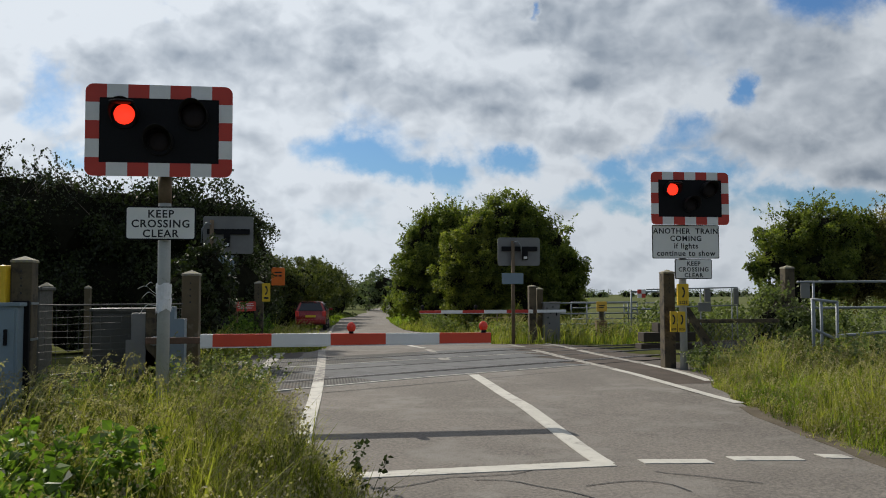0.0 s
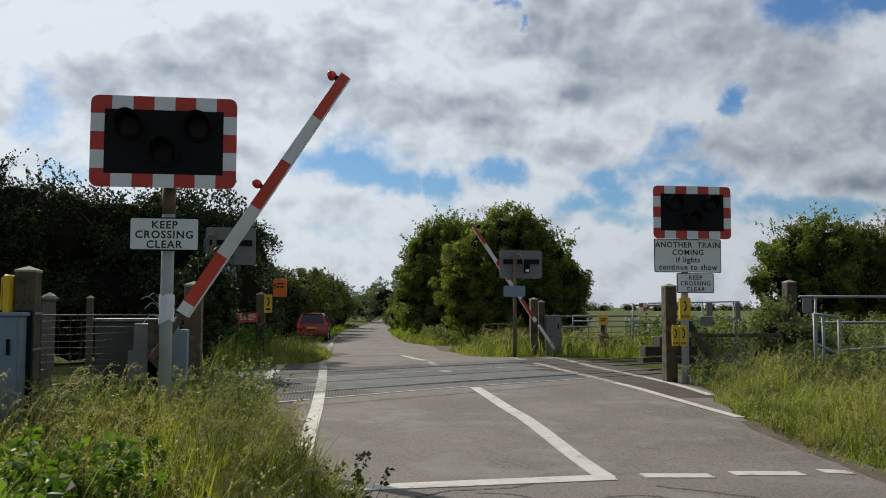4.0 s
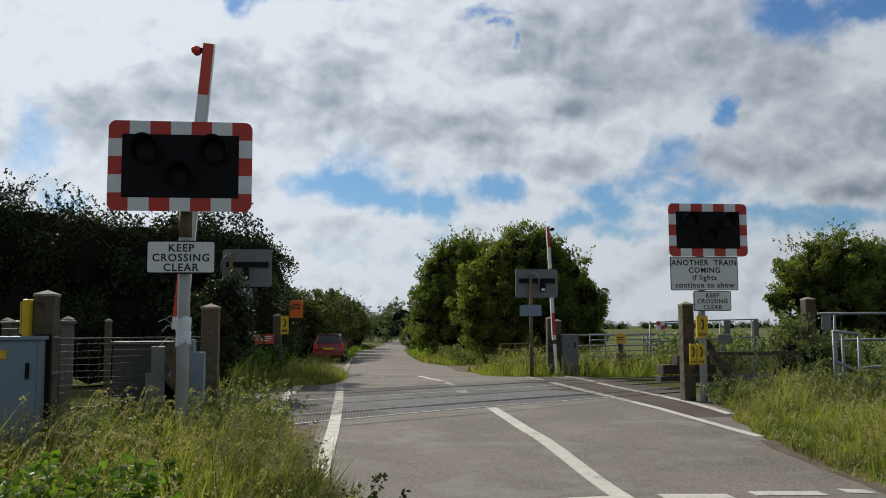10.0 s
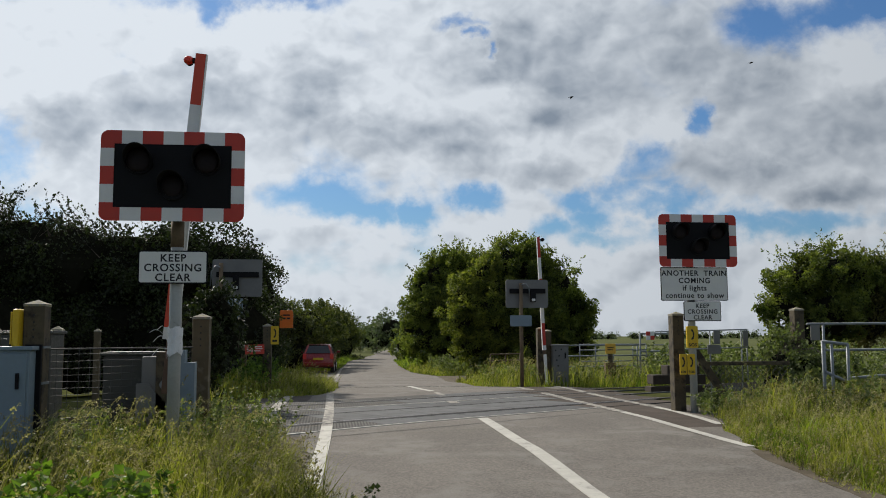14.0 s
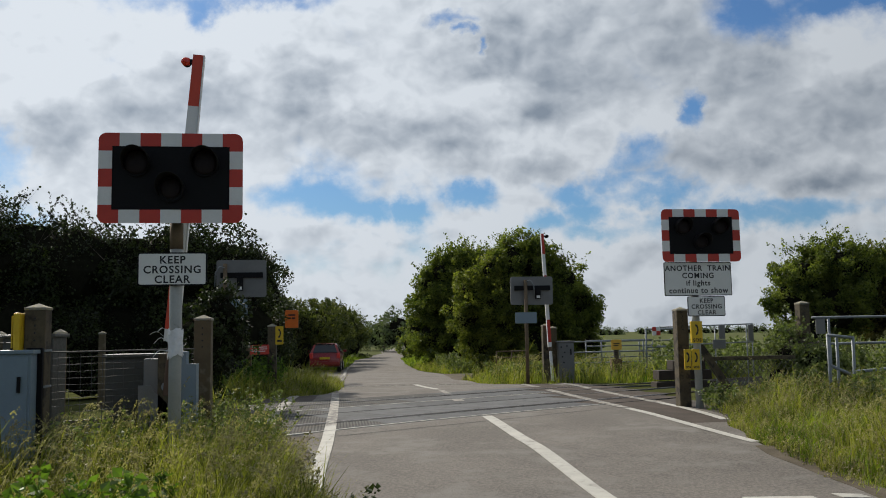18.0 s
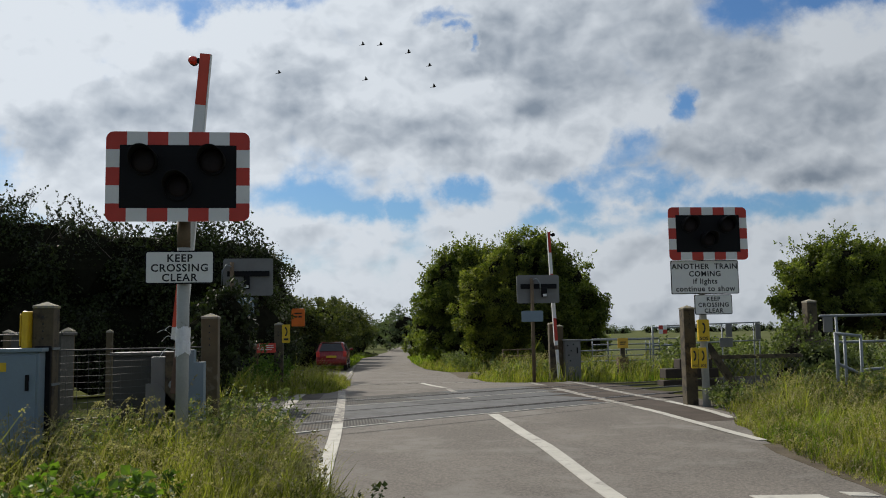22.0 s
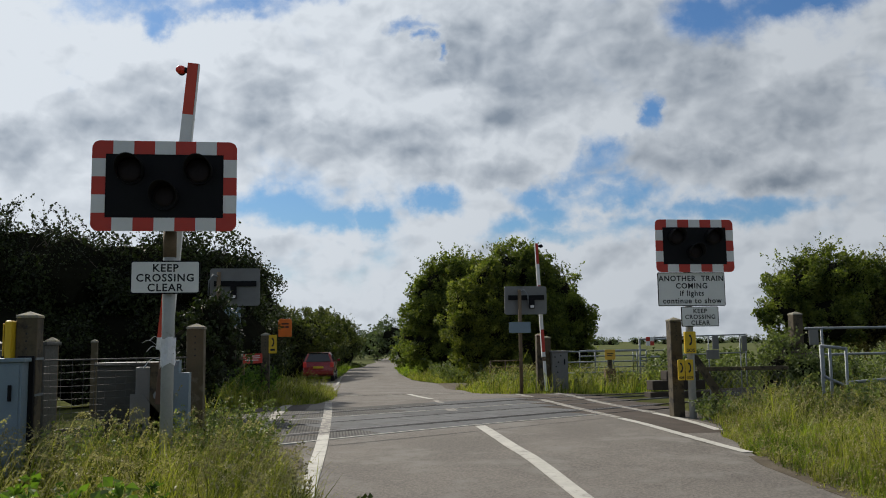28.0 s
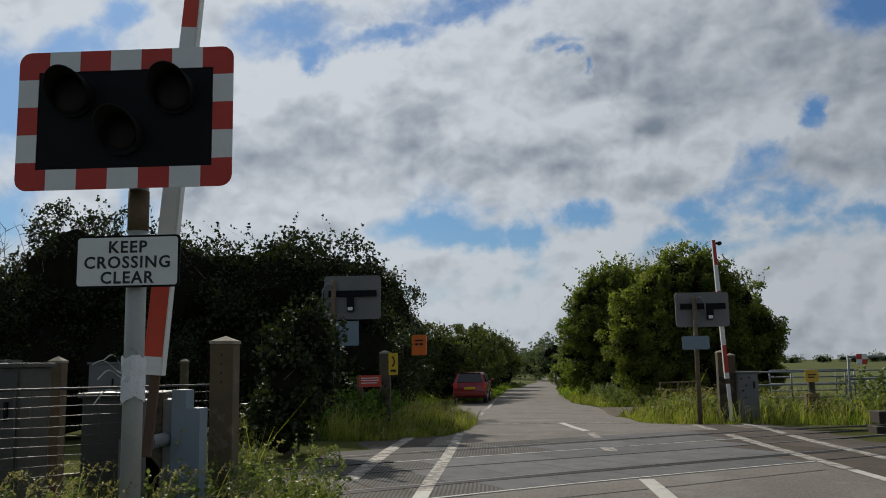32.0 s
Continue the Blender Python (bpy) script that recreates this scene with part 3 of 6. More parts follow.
for name, mat, lo, hi in (("edge_line", ROADPAINT, 8.6, 13.3), ("edge_line", WORNPAINT, 13.3, 20.85)):
    ys = [lo + (hi - lo) * i / 12 for i in range(13)]
    part(name, curved_strip([(-2.57 + 0.26 * (1 - math.exp(-(y - 8.6) / 4.5)), y) for y in ys], 0.08, 0.007), mat, road)
part("edge_line", curved_strip([(2.6, 10.45), (2.57, 11.2), (2.54, 12.4), (2.5, 13.6), (2.48, 14.7)], 0.07, 0.007), ROADPAINT, road)
part("edge_line", curved_strip([(2.48, 14.8), (2.47, 16.2), (2.46, 17.8), (2.47, 19.8), (2.56, 21.8), (2.7, 23.8)], 0.09, 0.007), WORNPAINT, road)
part("edge_line", curved_strip([(-3.33, 12.5), (-3.33, 14.5), (-3.31, 17.0), (-3.27, 18.9), (-3.21, 20.2)], 0.1, 0.007), WORNPAINT, road)
part("edge_line", curved_strip([(3.25, 12.65), (3.3, 13.4), (3.37, 14.5), (3.4, 15.6)], 0.065, 0.007), ROADPAINT, road)
part("edge_line", curved_strip([(3.4, 15.7), (3.4, 17.2), (3.42, 19.0), (3.55, 21.0), (3.66, 22.2), (3.84, 24.2)], 0.085, 0.007), WORNPAINT, road)
part("centre_dash", curved_strip([(0.04, 17.25), (0.04, 17.85)], 0.1, 0.0095), WORNPAINT, road)
part("centre_dash", curved_strip([(0.12, 19.6), (0.13, 20.9)], 0.07, 0.007), WORNPAINT, road)
part("centre_line", curved_strip([(0.12, 21.5), (0.02, 23.2), (-0.09, 25.3)], 0.075, 0.007), ROADPAINT, road)
slab("far_stop_line", [(-0.06, 25.1), (1.5, 24.85), (1.5, 25.0), (-0.06, 25.25)], 0.007, WORNPAINT)
slab("far_stop_line", [(-2.1, 25.05), (-0.2, 25.2), (-0.2, 25.29), (-2.1, 25.14)], 0.007, WORNPAINT)
part("lay_by_line", curved_strip([(-2.14, 32.5), (-1.95, 39.0), (-1.74, 46.6), (-1.5, 52.5)], 0.07, 0.007), WORNPAINT, road)

# the railway crosses at a slant
RAIL_A, RAIL_DIR = Vector((-0.83, 14.66, 0)), Vector((7.81, 4.62, 0)).normalized()
RAIL_N = Vector((-RAIL_DIR.y, RAIL_DIR.x, 0))
railway = thing("railway_track", 0, 0, 0, "two rails set in rubber panels across the lane", "railway", kind="structure")


def along(s, n):
    p = RAIL_A + RAIL_DIR * s + RAIL_N * n
    return p.x, p.y


def rail_bar(name, s0, s1, n0, n1, lift, depth, material, step=0.7, flat=None):
    bm = bmesh.new()
    k = max(2, int((s1 - s0) / step) + 1)
    rows = []
    for i in range(k):
        s = s0 + (s1 - s0) * i / (k - 1)
        ring = []
        for n, dz in ((n0, lift), (n1, lift), (n1, lift - depth), (n0, lift - depth)):
            x, y = along(s, n)
            z = (road_z(y) if flat is None else flat)
            ring.append(bm.verts.new((x, y, z + dz)))
        rows.append(ring)
    for a, b in zip(rows, rows[1:]):
        for i in range(4):
            j = (i + 1) % 4
            bm.faces.new((a[i], a[j], b[j], b[i]))
    bm.faces.new(rows[0])
    bm.faces.new(rows[-1])
    bmesh.ops.recalc_face_normals(bm, faces=bm.faces)
    return part(name, bm, material, railway)


def span(n, x0=-4.05, x1=4.25):
    """Where the crossing's surface begins and ends, along the track, at a distance n from the first rail."""
    return (x0 - RAIL_A.x + 0.507 * n) / 0.862, (x1 - RAIL_A.x + 0.507 * n) / 0.862


for n, bold in ((0.0, 1), (1.33, 0), (2.31, 0), (3.36, 1)):
    a, b = span(n)
    rail_bar("flangeway", a, b, n - (0.12 if bold else 0.03), n + 0.034, 0.0065, 0.02, BLACK)
    rail_bar("rail", -60, 60, n + 0.035, n + 0.085, 0.009 if bold else 0.006, 0.14, STEEL if bold else PANEL, 2.5)
    rail_bar("rail_foot", b + 0.2, 60, n - 0.01, n + 0.13, -0.1, 0.06, RUSTRAIL, 2.5)
    rail_bar("rail_foot", -60, a - 0.1, n - 0.01, n + 0.13, -0.1, 0.06, RUSTRAIL, 2.5)
rail_bar("panel_edge", span(-0.84)[0], span(-0.84, x1=2.4)[1], -0.85, -0.8, 0.009, 0.03, ROADPAINT)
rail_bar("panel_edge", span(2.26)[0] + 1.2, span(2.26, x1=2.4)[1], 2.23, 2.28, 0.009, 0.03, ROADPAINT)
rail_bar("panel_joint", *span(-0.8), -0.8, -0.765, 0.007, 0.02, BLACK)
for n0, n1 in ((-0.76, -0.13), (0.1, 1.29), (1.37, 2.22), (2.36, 3.23), (3.46, 4.2)):
    s, last = span((n0 + n1) / 2)
    while s < last - 0.1:
        ribbed = s < -1.6 or (n0 > 3 and s < 2.6) or (n0 > 2 and s < 0.8)
        rail_bar("panel", s + 0.004, min(s + 0.9, last) - 0.004, n0, n1, 0.004, 0.02, RIBBED if ribbed else RUSTYPANEL if along(s + 0.45, (n0 + n1) / 2)[0] > 2.2 else PANEL, 0.45)
        s += 0.9
rail_bar("ballast_bed", 7.1, 70, -1.6, 4.6, -0.13, 0.2, BALLAST, 3)
rail_bar("ballast_bed", -70, -4.1, -1.6, 4.6, -0.13, 0.2, BALLAST, 3)


# ---- signals ----
def lamp_unit(parent, x, z, y, label):
    lamp = part("lamp", tubed((x, y - 0.03, z), (x, y + 0.05, z), 0.135, 0.135, 24), BLACK, parent, label)
    bm = bmesh.new()
    n, r = 22, 0.135
    ring = []
    for i in range(n + 1):
        a = radians(-35 + 250 * i / n)
        c, s = math.cos(a), math.sin(a)
        long = 0.07 + 0.17 * (s + 0.574) / 1.574
        row = []
        for rr, yy in ((r, y), (r, y - long), (r - 0.008, y - long), (r - 0.008, y)):
            row.append(bm.verts.new((x + rr * c, yy, z + rr * s)))
        ring.append(row)
    for a, b in zip(ring, ring[1:]):
        for i in range(3):
            bm.faces.new((a[i], a[i + 1], b[i + 1], b[i]))
    bmesh.ops.recalc_face_normals(bm, faces=bm.faces)
    part("hood", bm, HOOD, lamp, "black visor over the lamp", True)
    return lamp


def lens_at(parent, name, x, z, y, r, material, label=""):
    bm = bmesh.new()
    bmesh.ops.create_uvsphere(bm, u_segments=20, v_segments=10, radius=r, matrix=Matrix.Translation((x, y, z)) @ Matrix.Diagonal((1, 0.18, 1, 1)))
    return part(name, bm, material, parent, label, True)


def board(sig, cx, y, cz, w, h, label):
    """The black board with its red and white border, facing -y."""
    x0, x1, z0, z1 = cx - w / 2, cx + w / 2, cz - h / 2, cz + h / 2
    b = part("backboard", prism(bmesh.new(), rounded(x0 + 0.012, x1 - 0.012, z0 + 0.012, z1 - 0.012, 0.075), y, y + 0.035), BLACK, sig, label)
    e, e2, sw, sh = 0.13 * w / 1.39, 0.134 * h / 0.906, w / 7, h / 5
    for i in range(7):
        a, c = x0 + i * sw, x0 + (i + 1) * sw
        for low in (0, 1):
            za, zb = (z0, z0 + e2) if low else (z1 - e2, z1)
            m = RED if i % 2 == 0 else WHITE
            if i in (0, 6):
                if low:
                    pts = rounded(a, c, z0, z0 + sh, 0.075, only=(i == 0, i == 6, 0, 0))
                    cut = [(c, z0), (c, z0 + e2), (x0 + e, z0 + e2), (x0 + e, z0 + sh), (x0, z0 + sh)] if i == 0 else [(x1, z0 + sh), (x1 - e, z0 + sh), (x1 - e, z0 + e2), (a, z0 + e2), (a, z0)]
                    arc = [p for p in pts if p not in ((c, z0), (c, z0 + sh), (a, z0 + sh), (a, z0))]
                    pts = arc + cut
                else:
                    pts = rounded(a, c, z1 - sh, z1, 0.075, only=(0, 0, i == 6, i == 0))
                    arc = [p for p in pts if p not in ((c, z1), (c, z1 - sh), (a, z1 - sh), (a, z1))]
                    cut = [(x0, z1 - sh), (x0 + e, z1 - sh), (x0 + e, z1 - e2), (c, z1 - e2), (c, z1)] if i == 0 else [(a, z1), (a, z1 - e2), (x1 - e, z1 - e2), (x1 - e, z1 - sh), (x1, z1 - sh)]
                    pts = arc + cut
            else:
                pts = [(a, za), (c, za), (c, zb), (a, zb)]
            part("border_strip", prism(bmesh.new(), pts, y - 0.006, y - 0.001), m, b)
    for i in range(1, 4):
        za, zb = z0 + i * sh, z0 + (i + 1) * sh
        for xa, xb in ((x0, x0 + e), (x1 - e, x1)):
            part("border_strip", prism(bmesh.new(), [(xa, za), (xb, za), (xb, zb), (xa, zb)], y - 0.006, y - 0.001), RED if i == 2 else WHITE, b)
    return b


def plate(sig, x0, x1, z0, z1, y, lines, size, label):
    p = part("sign_plate", prism(bmesh.new(), rounded(x0, x1, z0, z1, 0.025, 3), y, y + 0.012), BLACK, sig, label)
    k = 0.013
    part("sign_face", prism(bmesh.new(), rounded(x0 + k, x1 - k, z0 + k, z1 - k, 0.018, 3), y - 0.003, y - 0.0005), SIGNFACE, p)
    n = len(lines)
    for i, t in enumerate(lines):
        words("lettering", t, size, (x0 + x1) / 2, y - 0.0045, (z0 + z1) / 2 + (z1 - z0) * 0.88 * ((n - 1) / 2 - i) / n - size * 0.09, INK, p, bold=size * 0.022, spacing=1.14)
    return p


LAMP_FLAPS = []


def signal(name, px, py, base, cx, cz, w, h, label, extra):
    sig = thing(name, 0, 0, 0, label, "traffic signal", "crossing signals")
    fy = py - 0.2
    part("post", tubed((px, py, base - 0.3), (px, py, cz + 0.1), 0.062, 0.062, 20), POSTPAINT, sig, "grey painted steel post", True)
    part("post_sleeve", tubed((px, py, cz - h / 2 - 0.24), (px, py, cz - h / 2 + 0.02), 0.066, None, 20), TIMBER, sig, "brown stained upper sleeve", True)
    for z in (cz - 0.2, cz + 0.2):
        part("bracket", boxed(px - 0.3, px + 0.3, fy + 0.035, py + 0.03, z - 0.03, z + 0.03, 0.005), BLACK, sig)
    b = board(sig, cx, fy, cz, w, h, "black board with red and white border")
    for u, v, kind in ((-0.235, 0.165, "l"), (0.235, 0.165, "r"), (0.0, -0.12, "a")):
        lx, lz = cx + u * w, cz + v * h
        lamp = lamp_unit(sig, lx, lz, fy, "black hooded signal lamp")
        if kind == "a":
            lens_at(lamp, "lens", lx, lz, fy - 0.035, 0.1, LENS)
        else:
            lens_at(lamp, "lens", lx, lz, fy - 0.035, 0.1, LIT, "red signal lens")
            # added flap: covers the always glowing lens so that the lamp seems off
            bm = bmesh.new()
            bmesh.ops.create_uvsphere(bm, u_segments=20, v_segments=10, radius=0.116, matrix=Matrix.Translation((0, 0, -0.112)) @ Matrix.Diagonal((1, 0.2, 1, 1)))
            sh = part("shutter", bm, LENS, sig, "added dark flap standing in for the unlit lens", True)
            sh.location = (lx, fy - 0.045, lz + 0.112)
            LAMP_FLAPS.append((sh, kind, (lx, fy - 0.045, lz + 0.112)))
    for row in extra:
        plate(sig, *row)
    return sig


signal("signal_near_lane", -3.915, 9.47, 0.3, -3.94, 3.25, 1.39, 0.9, "crossing light signal with a keep clear plate on a grey post",
       [(-4.27, -3.6, 2.19, 2.52, 9.37, ("KEEP", "CROSSING", "CLEAR"), 0.105, "white keep crossing clear plate")])
signal("signal_far_lane", 3.65, 14.45, 0.35, 3.72, 3.23, 1.36, 0.88, "crossing light signal with two white plates beside a concrete post",
       [(3.07, 4.24, 2.23, 2.79, 14.3, ("ANOTHER  TRAIN", "COMING", "if lights", "continue to show"), 0.125, "white another train coming plate"),
        (3.46, 4.11, 1.89, 2.22, 14.31, ("KEEP", "CROSSING", "CLEAR"), 0.1, "white keep crossing clear plate")])


# ---- plants ----
rng = np.random.default_rng(7)


def mesh_from(name, verts, faces, material):
    me = bpy.data.meshes.new(name)
    me.from_pydata(verts.tolist(), [], faces)
    for m in (material if isinstance(material, (list, tuple)) else (material,)):
        me.materials.append(m)
    return me


def leaf_verts(pos, out, size, droop=0.25):
    """Folded diamond leaves at pos, turned about out (n x 3)."""
    n = len(pos)
    rnd = rng.normal(size=(n, 3))
    d = out * 0.7 + rnd * 0.75
    d[:, 2] -= droop
    d /= np.linalg.norm(d, axis=1)[:, None] + 1e-9
    side = np.cross(d, rng.normal(size=(n, 3)))
    side /= np.linalg.norm(side, axis=1)[:, None] + 1e-9
    up = np.cross(side, d)
    L = size * (0.6 + 0.8 * rng.random((n, 1)))
    W = L * (0.32 + 0.16 * rng.random((n, 1)))
    mid = pos + d * L * 0.45
    v = np.stack([pos, mid + side * W + up * W * 0.35, pos + d * L, mid - side * W + up * W * 0.35], axis=1)
    return v.reshape(-1, 3)


def quads(n, start=0):
    a = np.arange(n)[:, None] * 4 + np.arange(4)[None, :] + start
    return a.tolist()


def crown(name, lumps, count, size, material, parent=None, seed=1, flat=1.0, depth=1.0, shoots=0, label="", core=0.62, shoot_len=0.7, lowest=0.15):
    """A crown of many leaves in uneven clumps on and inside a set of lumps (x, y, z, radius), with straggling shoots on top."""
    global rng
    rng = np.random.default_rng(seed)
    lumps = np.array(lumps, float)
    # every lump carries smaller clumps
    sub = []
    for x, y, z, r in lumps:
        for _ in range(46):
            d = rng.normal(size=3)
            d /= np.linalg.norm(d)
            u = rng.random()
            k = r * (0.62 + 0.66 * u)
            sub.append((x + d[0] * k, y + d[1] * k * depth, z + d[2] * k * flat, r * (0.1 + 0.36 * rng.random() * (1.15 - 0.75 * u))))
    sub = np.array(sub)
    w = sub[:, 3] ** 2
    pick = rng.choice(len(sub), count, p=w / w.sum())
    d = rng.normal(size=(count, 3))
    d[:, 2] += 0.15
    d /= np.linalg.norm(d, axis=1)[:, None]
    rad = sub[pick, 3][:, None] * (1 - 0.5 * rng.random((count, 1)) ** 2) * (1 + 0.12 * rng.normal(size=(count, 1)))
    pos = sub[pick, :3] + d * rad * np.array([1, 1, 0.85])
    out = d
    stems_v, stems_f = [], []
    if shoots:
        top = lumps[:, 2] + lumps[:, 3]
        cand = rng.choice(len(lumps), shoots, p=np.exp(1.2 * top) / np.exp(1.2 * top).sum())
        sp, so = [], []
        for c in cand:
            x, y, z, r = lumps[c]
            a = rng.random() * 6.283
            q = rng.random() ** 0.5
            base = np.array([x + r * q * math.cos(a) * 0.95, y + r * q * math.sin(a) * depth * 0.9, z + r * math.sqrt(max(0.05, 1 - q * q)) * 0.98 * flat])
            way = np.array([0.5 * rng.normal(), 0.4 * rng.normal(), 1.0])
            way /= np.linalg.norm(way)
            L = shoot_len * (0.4 + rng.random())
            m = int(8 + 14 * L)
            t = rng.random((m, 1))
            bow = np.array([rng.normal() * 0.3, rng.normal() * 0.3, -0.15]) * L
            sp.append(base + way * t * L + bow * t * t)
            so.append(np.repeat(way[None, :], m, 0) + rng.normal(size=(m, 3)) * 0.6)
            e0, e1 = base - way * 0.3, base + way * L + bow
            s = np.array([0.008, 0.004, 0])
            i = len(stems_v)
            stems_v += [e0 - s, e0 + s, e1]
            stems_f.append((i, i + 1, i + 2))
        pos, out = np.concatenate([pos] + sp), np.concatenate([out] + so)
    keep = pos[:, 2] > lowest
    pos, out = pos[keep], out[keep]
    v = leaf_verts(pos, out, size)
    faces = quads(len(pos))
    mats = [material, BARK]
    if stems_v:
        k = len(v)
        v = np.concatenate([v, np.array(stems_v)])
        faces += [tuple(i + k for i in f) for f in stems_f]
    me = mesh_from(name, v, faces, mats)
    if stems_v:
        for p in list(me.polygons)[len(pos):]:
            p.material_index = 1
    ob = new(name, me)
    if parent:
        ob.parent = parent
    if label:
        ob["label"] = label
    # dark solid lumps block light and stand in for shade between the leaves
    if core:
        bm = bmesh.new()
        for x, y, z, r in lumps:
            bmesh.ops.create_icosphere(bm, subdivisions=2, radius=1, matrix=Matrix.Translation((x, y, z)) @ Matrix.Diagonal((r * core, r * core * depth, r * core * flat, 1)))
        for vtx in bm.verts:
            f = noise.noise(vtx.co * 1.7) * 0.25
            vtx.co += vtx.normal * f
        tagged(link("crown_core", bm, CORESHADE, parent or ob, "", False), kind="stuff")
    return ob


def limbs(parent, base, tops, r=0.14):
    bm = bmesh.new()
    b = Vector(base)
    fork = b + Vector((0.05, 0.0, 1.0))
    tube(bm, b - Vector((0, 0, 0.3)), fork, r, r * 0.75, 9)
    part("trunk", bm, BARK, parent)
    for t in tops:
        bm = bmesh.new()
        t = Vector(t)
        midp = (fork + t) / 2 + Vector((0.1, 0.1, 0.25))
        tube(bm, fork - Vector((0, 0, 0.1)), midp, r * 0.55, r * 0.35, 7)
        tube(bm, midp, t, r * 0.35, r * 0.12, 6)
        part("limb", bm, BARK, parent)


def tree(name, x, y, label, lumps, count, size, material, seed, shoots, **k):
    t = thing(name, x, y, land(x, y), label, "tree" if name == "tree" else "hedge" if "hedge" in name else "bush")
    rel = [(a - x, b - y, c - t.location.z, r) for a, b, c, r in lumps]
    crown("crown", rel, count, size, material, t, seed, shoots=shoots, **k)
    high = sorted(rel, key=lambda q: -q[2])[:5]
    limbs(t, (0, 0, 0), [(q[0], q[1], q[2]) for q in high], 0.13)
    return t


HEDGE = [(-12.9, 24, 2.5, 1.8), (-11.4, 24, 3.7, 1.53), (-10.4, 24.3, 3.6, 1.45), (-9.0, 24, 3.4, 1.37), (-7.7, 24.4, 3.3, 1.37), (-6.4, 24, 3.4, 1.3), (-5.3, 24.3, 3.2, 1.22), (-5.1, 31, 3.2, 1.15),
         (-4.9, 34.2, 2.5, 1.05), (-12.1, 24, 1.7, 1.83), (-9.9, 24, 1.7, 1.68), (-8.3, 24, 1.6, 1.68), (-6.5, 24, 1.8, 1.53), (-5.1, 24.2, 1.6, 1.37), (-5.3, 34.2, 1.3, 1.15), (-5.0, 28, 1.6, 1.2), (-15.5, 24, 2.1, 2.1), (-18.5, 24, 2.4, 2.2)]
tree("hedgerow", -8, 24.2, "tall overgrown hawthorn hedge behind the fence, dark with backlit shade", HEDGE, 240000, 0.075, SHADELEAF, 11, 240, depth=0.9, shoot_len=0.75, core=0.85)


def bare_twigs(x0, x1, y, n, seed):
    g = random.Random(seed)
    t = thing("bare_thorn", (x0 + x1) / 2, y, land(0, y), "leafless grey thorn twigs above the hedge", "bush")
    for i in range(n):
        x = g.uniform(x0, x1) - (x0 + x1) / 2
        p = [Vector((x, g.uniform(-0.5, 0.5), 1.5))]
        way = Vector((g.uniform(-0.5, 0.5), g.uniform(-0.3, 0.3), 1.0)).normalized()
        for k in range(6):
            p.append(p[-1] + way * 0.58)
            way = (way + Vector((g.uniform(-0.4, 0.4), g.uniform(-0.3, 0.3), g.uniform(-0.1, 0.2)))).normalized()
        bm = bmesh.new()
        for k, (a, b) in enumerate(zip(p, p[1:])):
            tube(bm, a, b, 0.022 - 0.003 * k, 0.019 - 0.003 * k, 5)
            for _ in range(3):
                q = a.lerp(b, g.random())
                tube(bm, q, q + Vector((g.uniform(-0.5, 0.5), g.uniform(-0.3, 0.3), g.uniform(0.1, 0.5))), 0.008, 0.003, 4)
        part("branch", bm, BARK, t)


bare_twigs(-19.0, -11.8, 24.0, 34, 3)
HEDGE2 = [(-5.4, 48.5, 2.1, 1.4), (-4.3, 48, 2.2, 1.25), (-3.6, 51, 2.3, 1.25), (-3.0, 55, 2.3, 1.3), (-2.6, 60, 2.4, 1.35), (-2.0, 67, 2.4, 1.45), (-1.0, 74, 2.2, 1.5), (-4.4, 48, 0.8, 1.2), (-3.4, 52, 0.8, 1.2), (-2.8, 58, 0.8, 1.3), (-2.2, 66, 0.8, 1.4), (-1.2, 73, 0.7, 1.4)]
tree("hedgerow", -4.3, 50, "lower olive green roadside hedge behind the parked car", HEDGE2, 70000, 0.11, DUSKLEAF, 12, 110, shoot_len=0.6, core=0.7)
TREE_L = [(3.1, 50, 4.4, 0.85), (3.8, 50, 5.1, 1.05), (4.8, 50, 5.4, 1.15), (5.7, 50.5, 5.0, 1.5), (2.8, 50.5, 3.2, 0.9), (3.4, 50, 3.3, 1.2), (4.7, 49.6, 3.2, 1.8), (6.3, 50, 2.9, 2.0), (2.6, 51, 1.9, 0.85), (3.3, 50, 1.6, 1.2), (4.5, 49.5, 1.2, 1.4), (6.3, 50, 0.9, 1.6), (2.3, 53, 1.2, 0.8)]
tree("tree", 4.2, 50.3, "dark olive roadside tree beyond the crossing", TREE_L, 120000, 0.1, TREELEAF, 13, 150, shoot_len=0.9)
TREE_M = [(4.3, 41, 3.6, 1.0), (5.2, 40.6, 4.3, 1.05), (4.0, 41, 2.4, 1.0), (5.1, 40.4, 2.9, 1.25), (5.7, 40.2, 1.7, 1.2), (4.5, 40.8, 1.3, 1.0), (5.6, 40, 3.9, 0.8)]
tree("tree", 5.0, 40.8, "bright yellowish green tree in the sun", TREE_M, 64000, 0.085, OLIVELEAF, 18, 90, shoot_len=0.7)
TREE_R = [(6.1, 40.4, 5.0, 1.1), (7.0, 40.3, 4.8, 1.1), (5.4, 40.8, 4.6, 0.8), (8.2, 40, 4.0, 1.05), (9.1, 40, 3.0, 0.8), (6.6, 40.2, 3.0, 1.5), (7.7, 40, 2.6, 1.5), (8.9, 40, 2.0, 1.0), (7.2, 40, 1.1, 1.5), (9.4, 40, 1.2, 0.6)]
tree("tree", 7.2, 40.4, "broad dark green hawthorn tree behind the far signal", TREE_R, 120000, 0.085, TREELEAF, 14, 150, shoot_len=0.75)
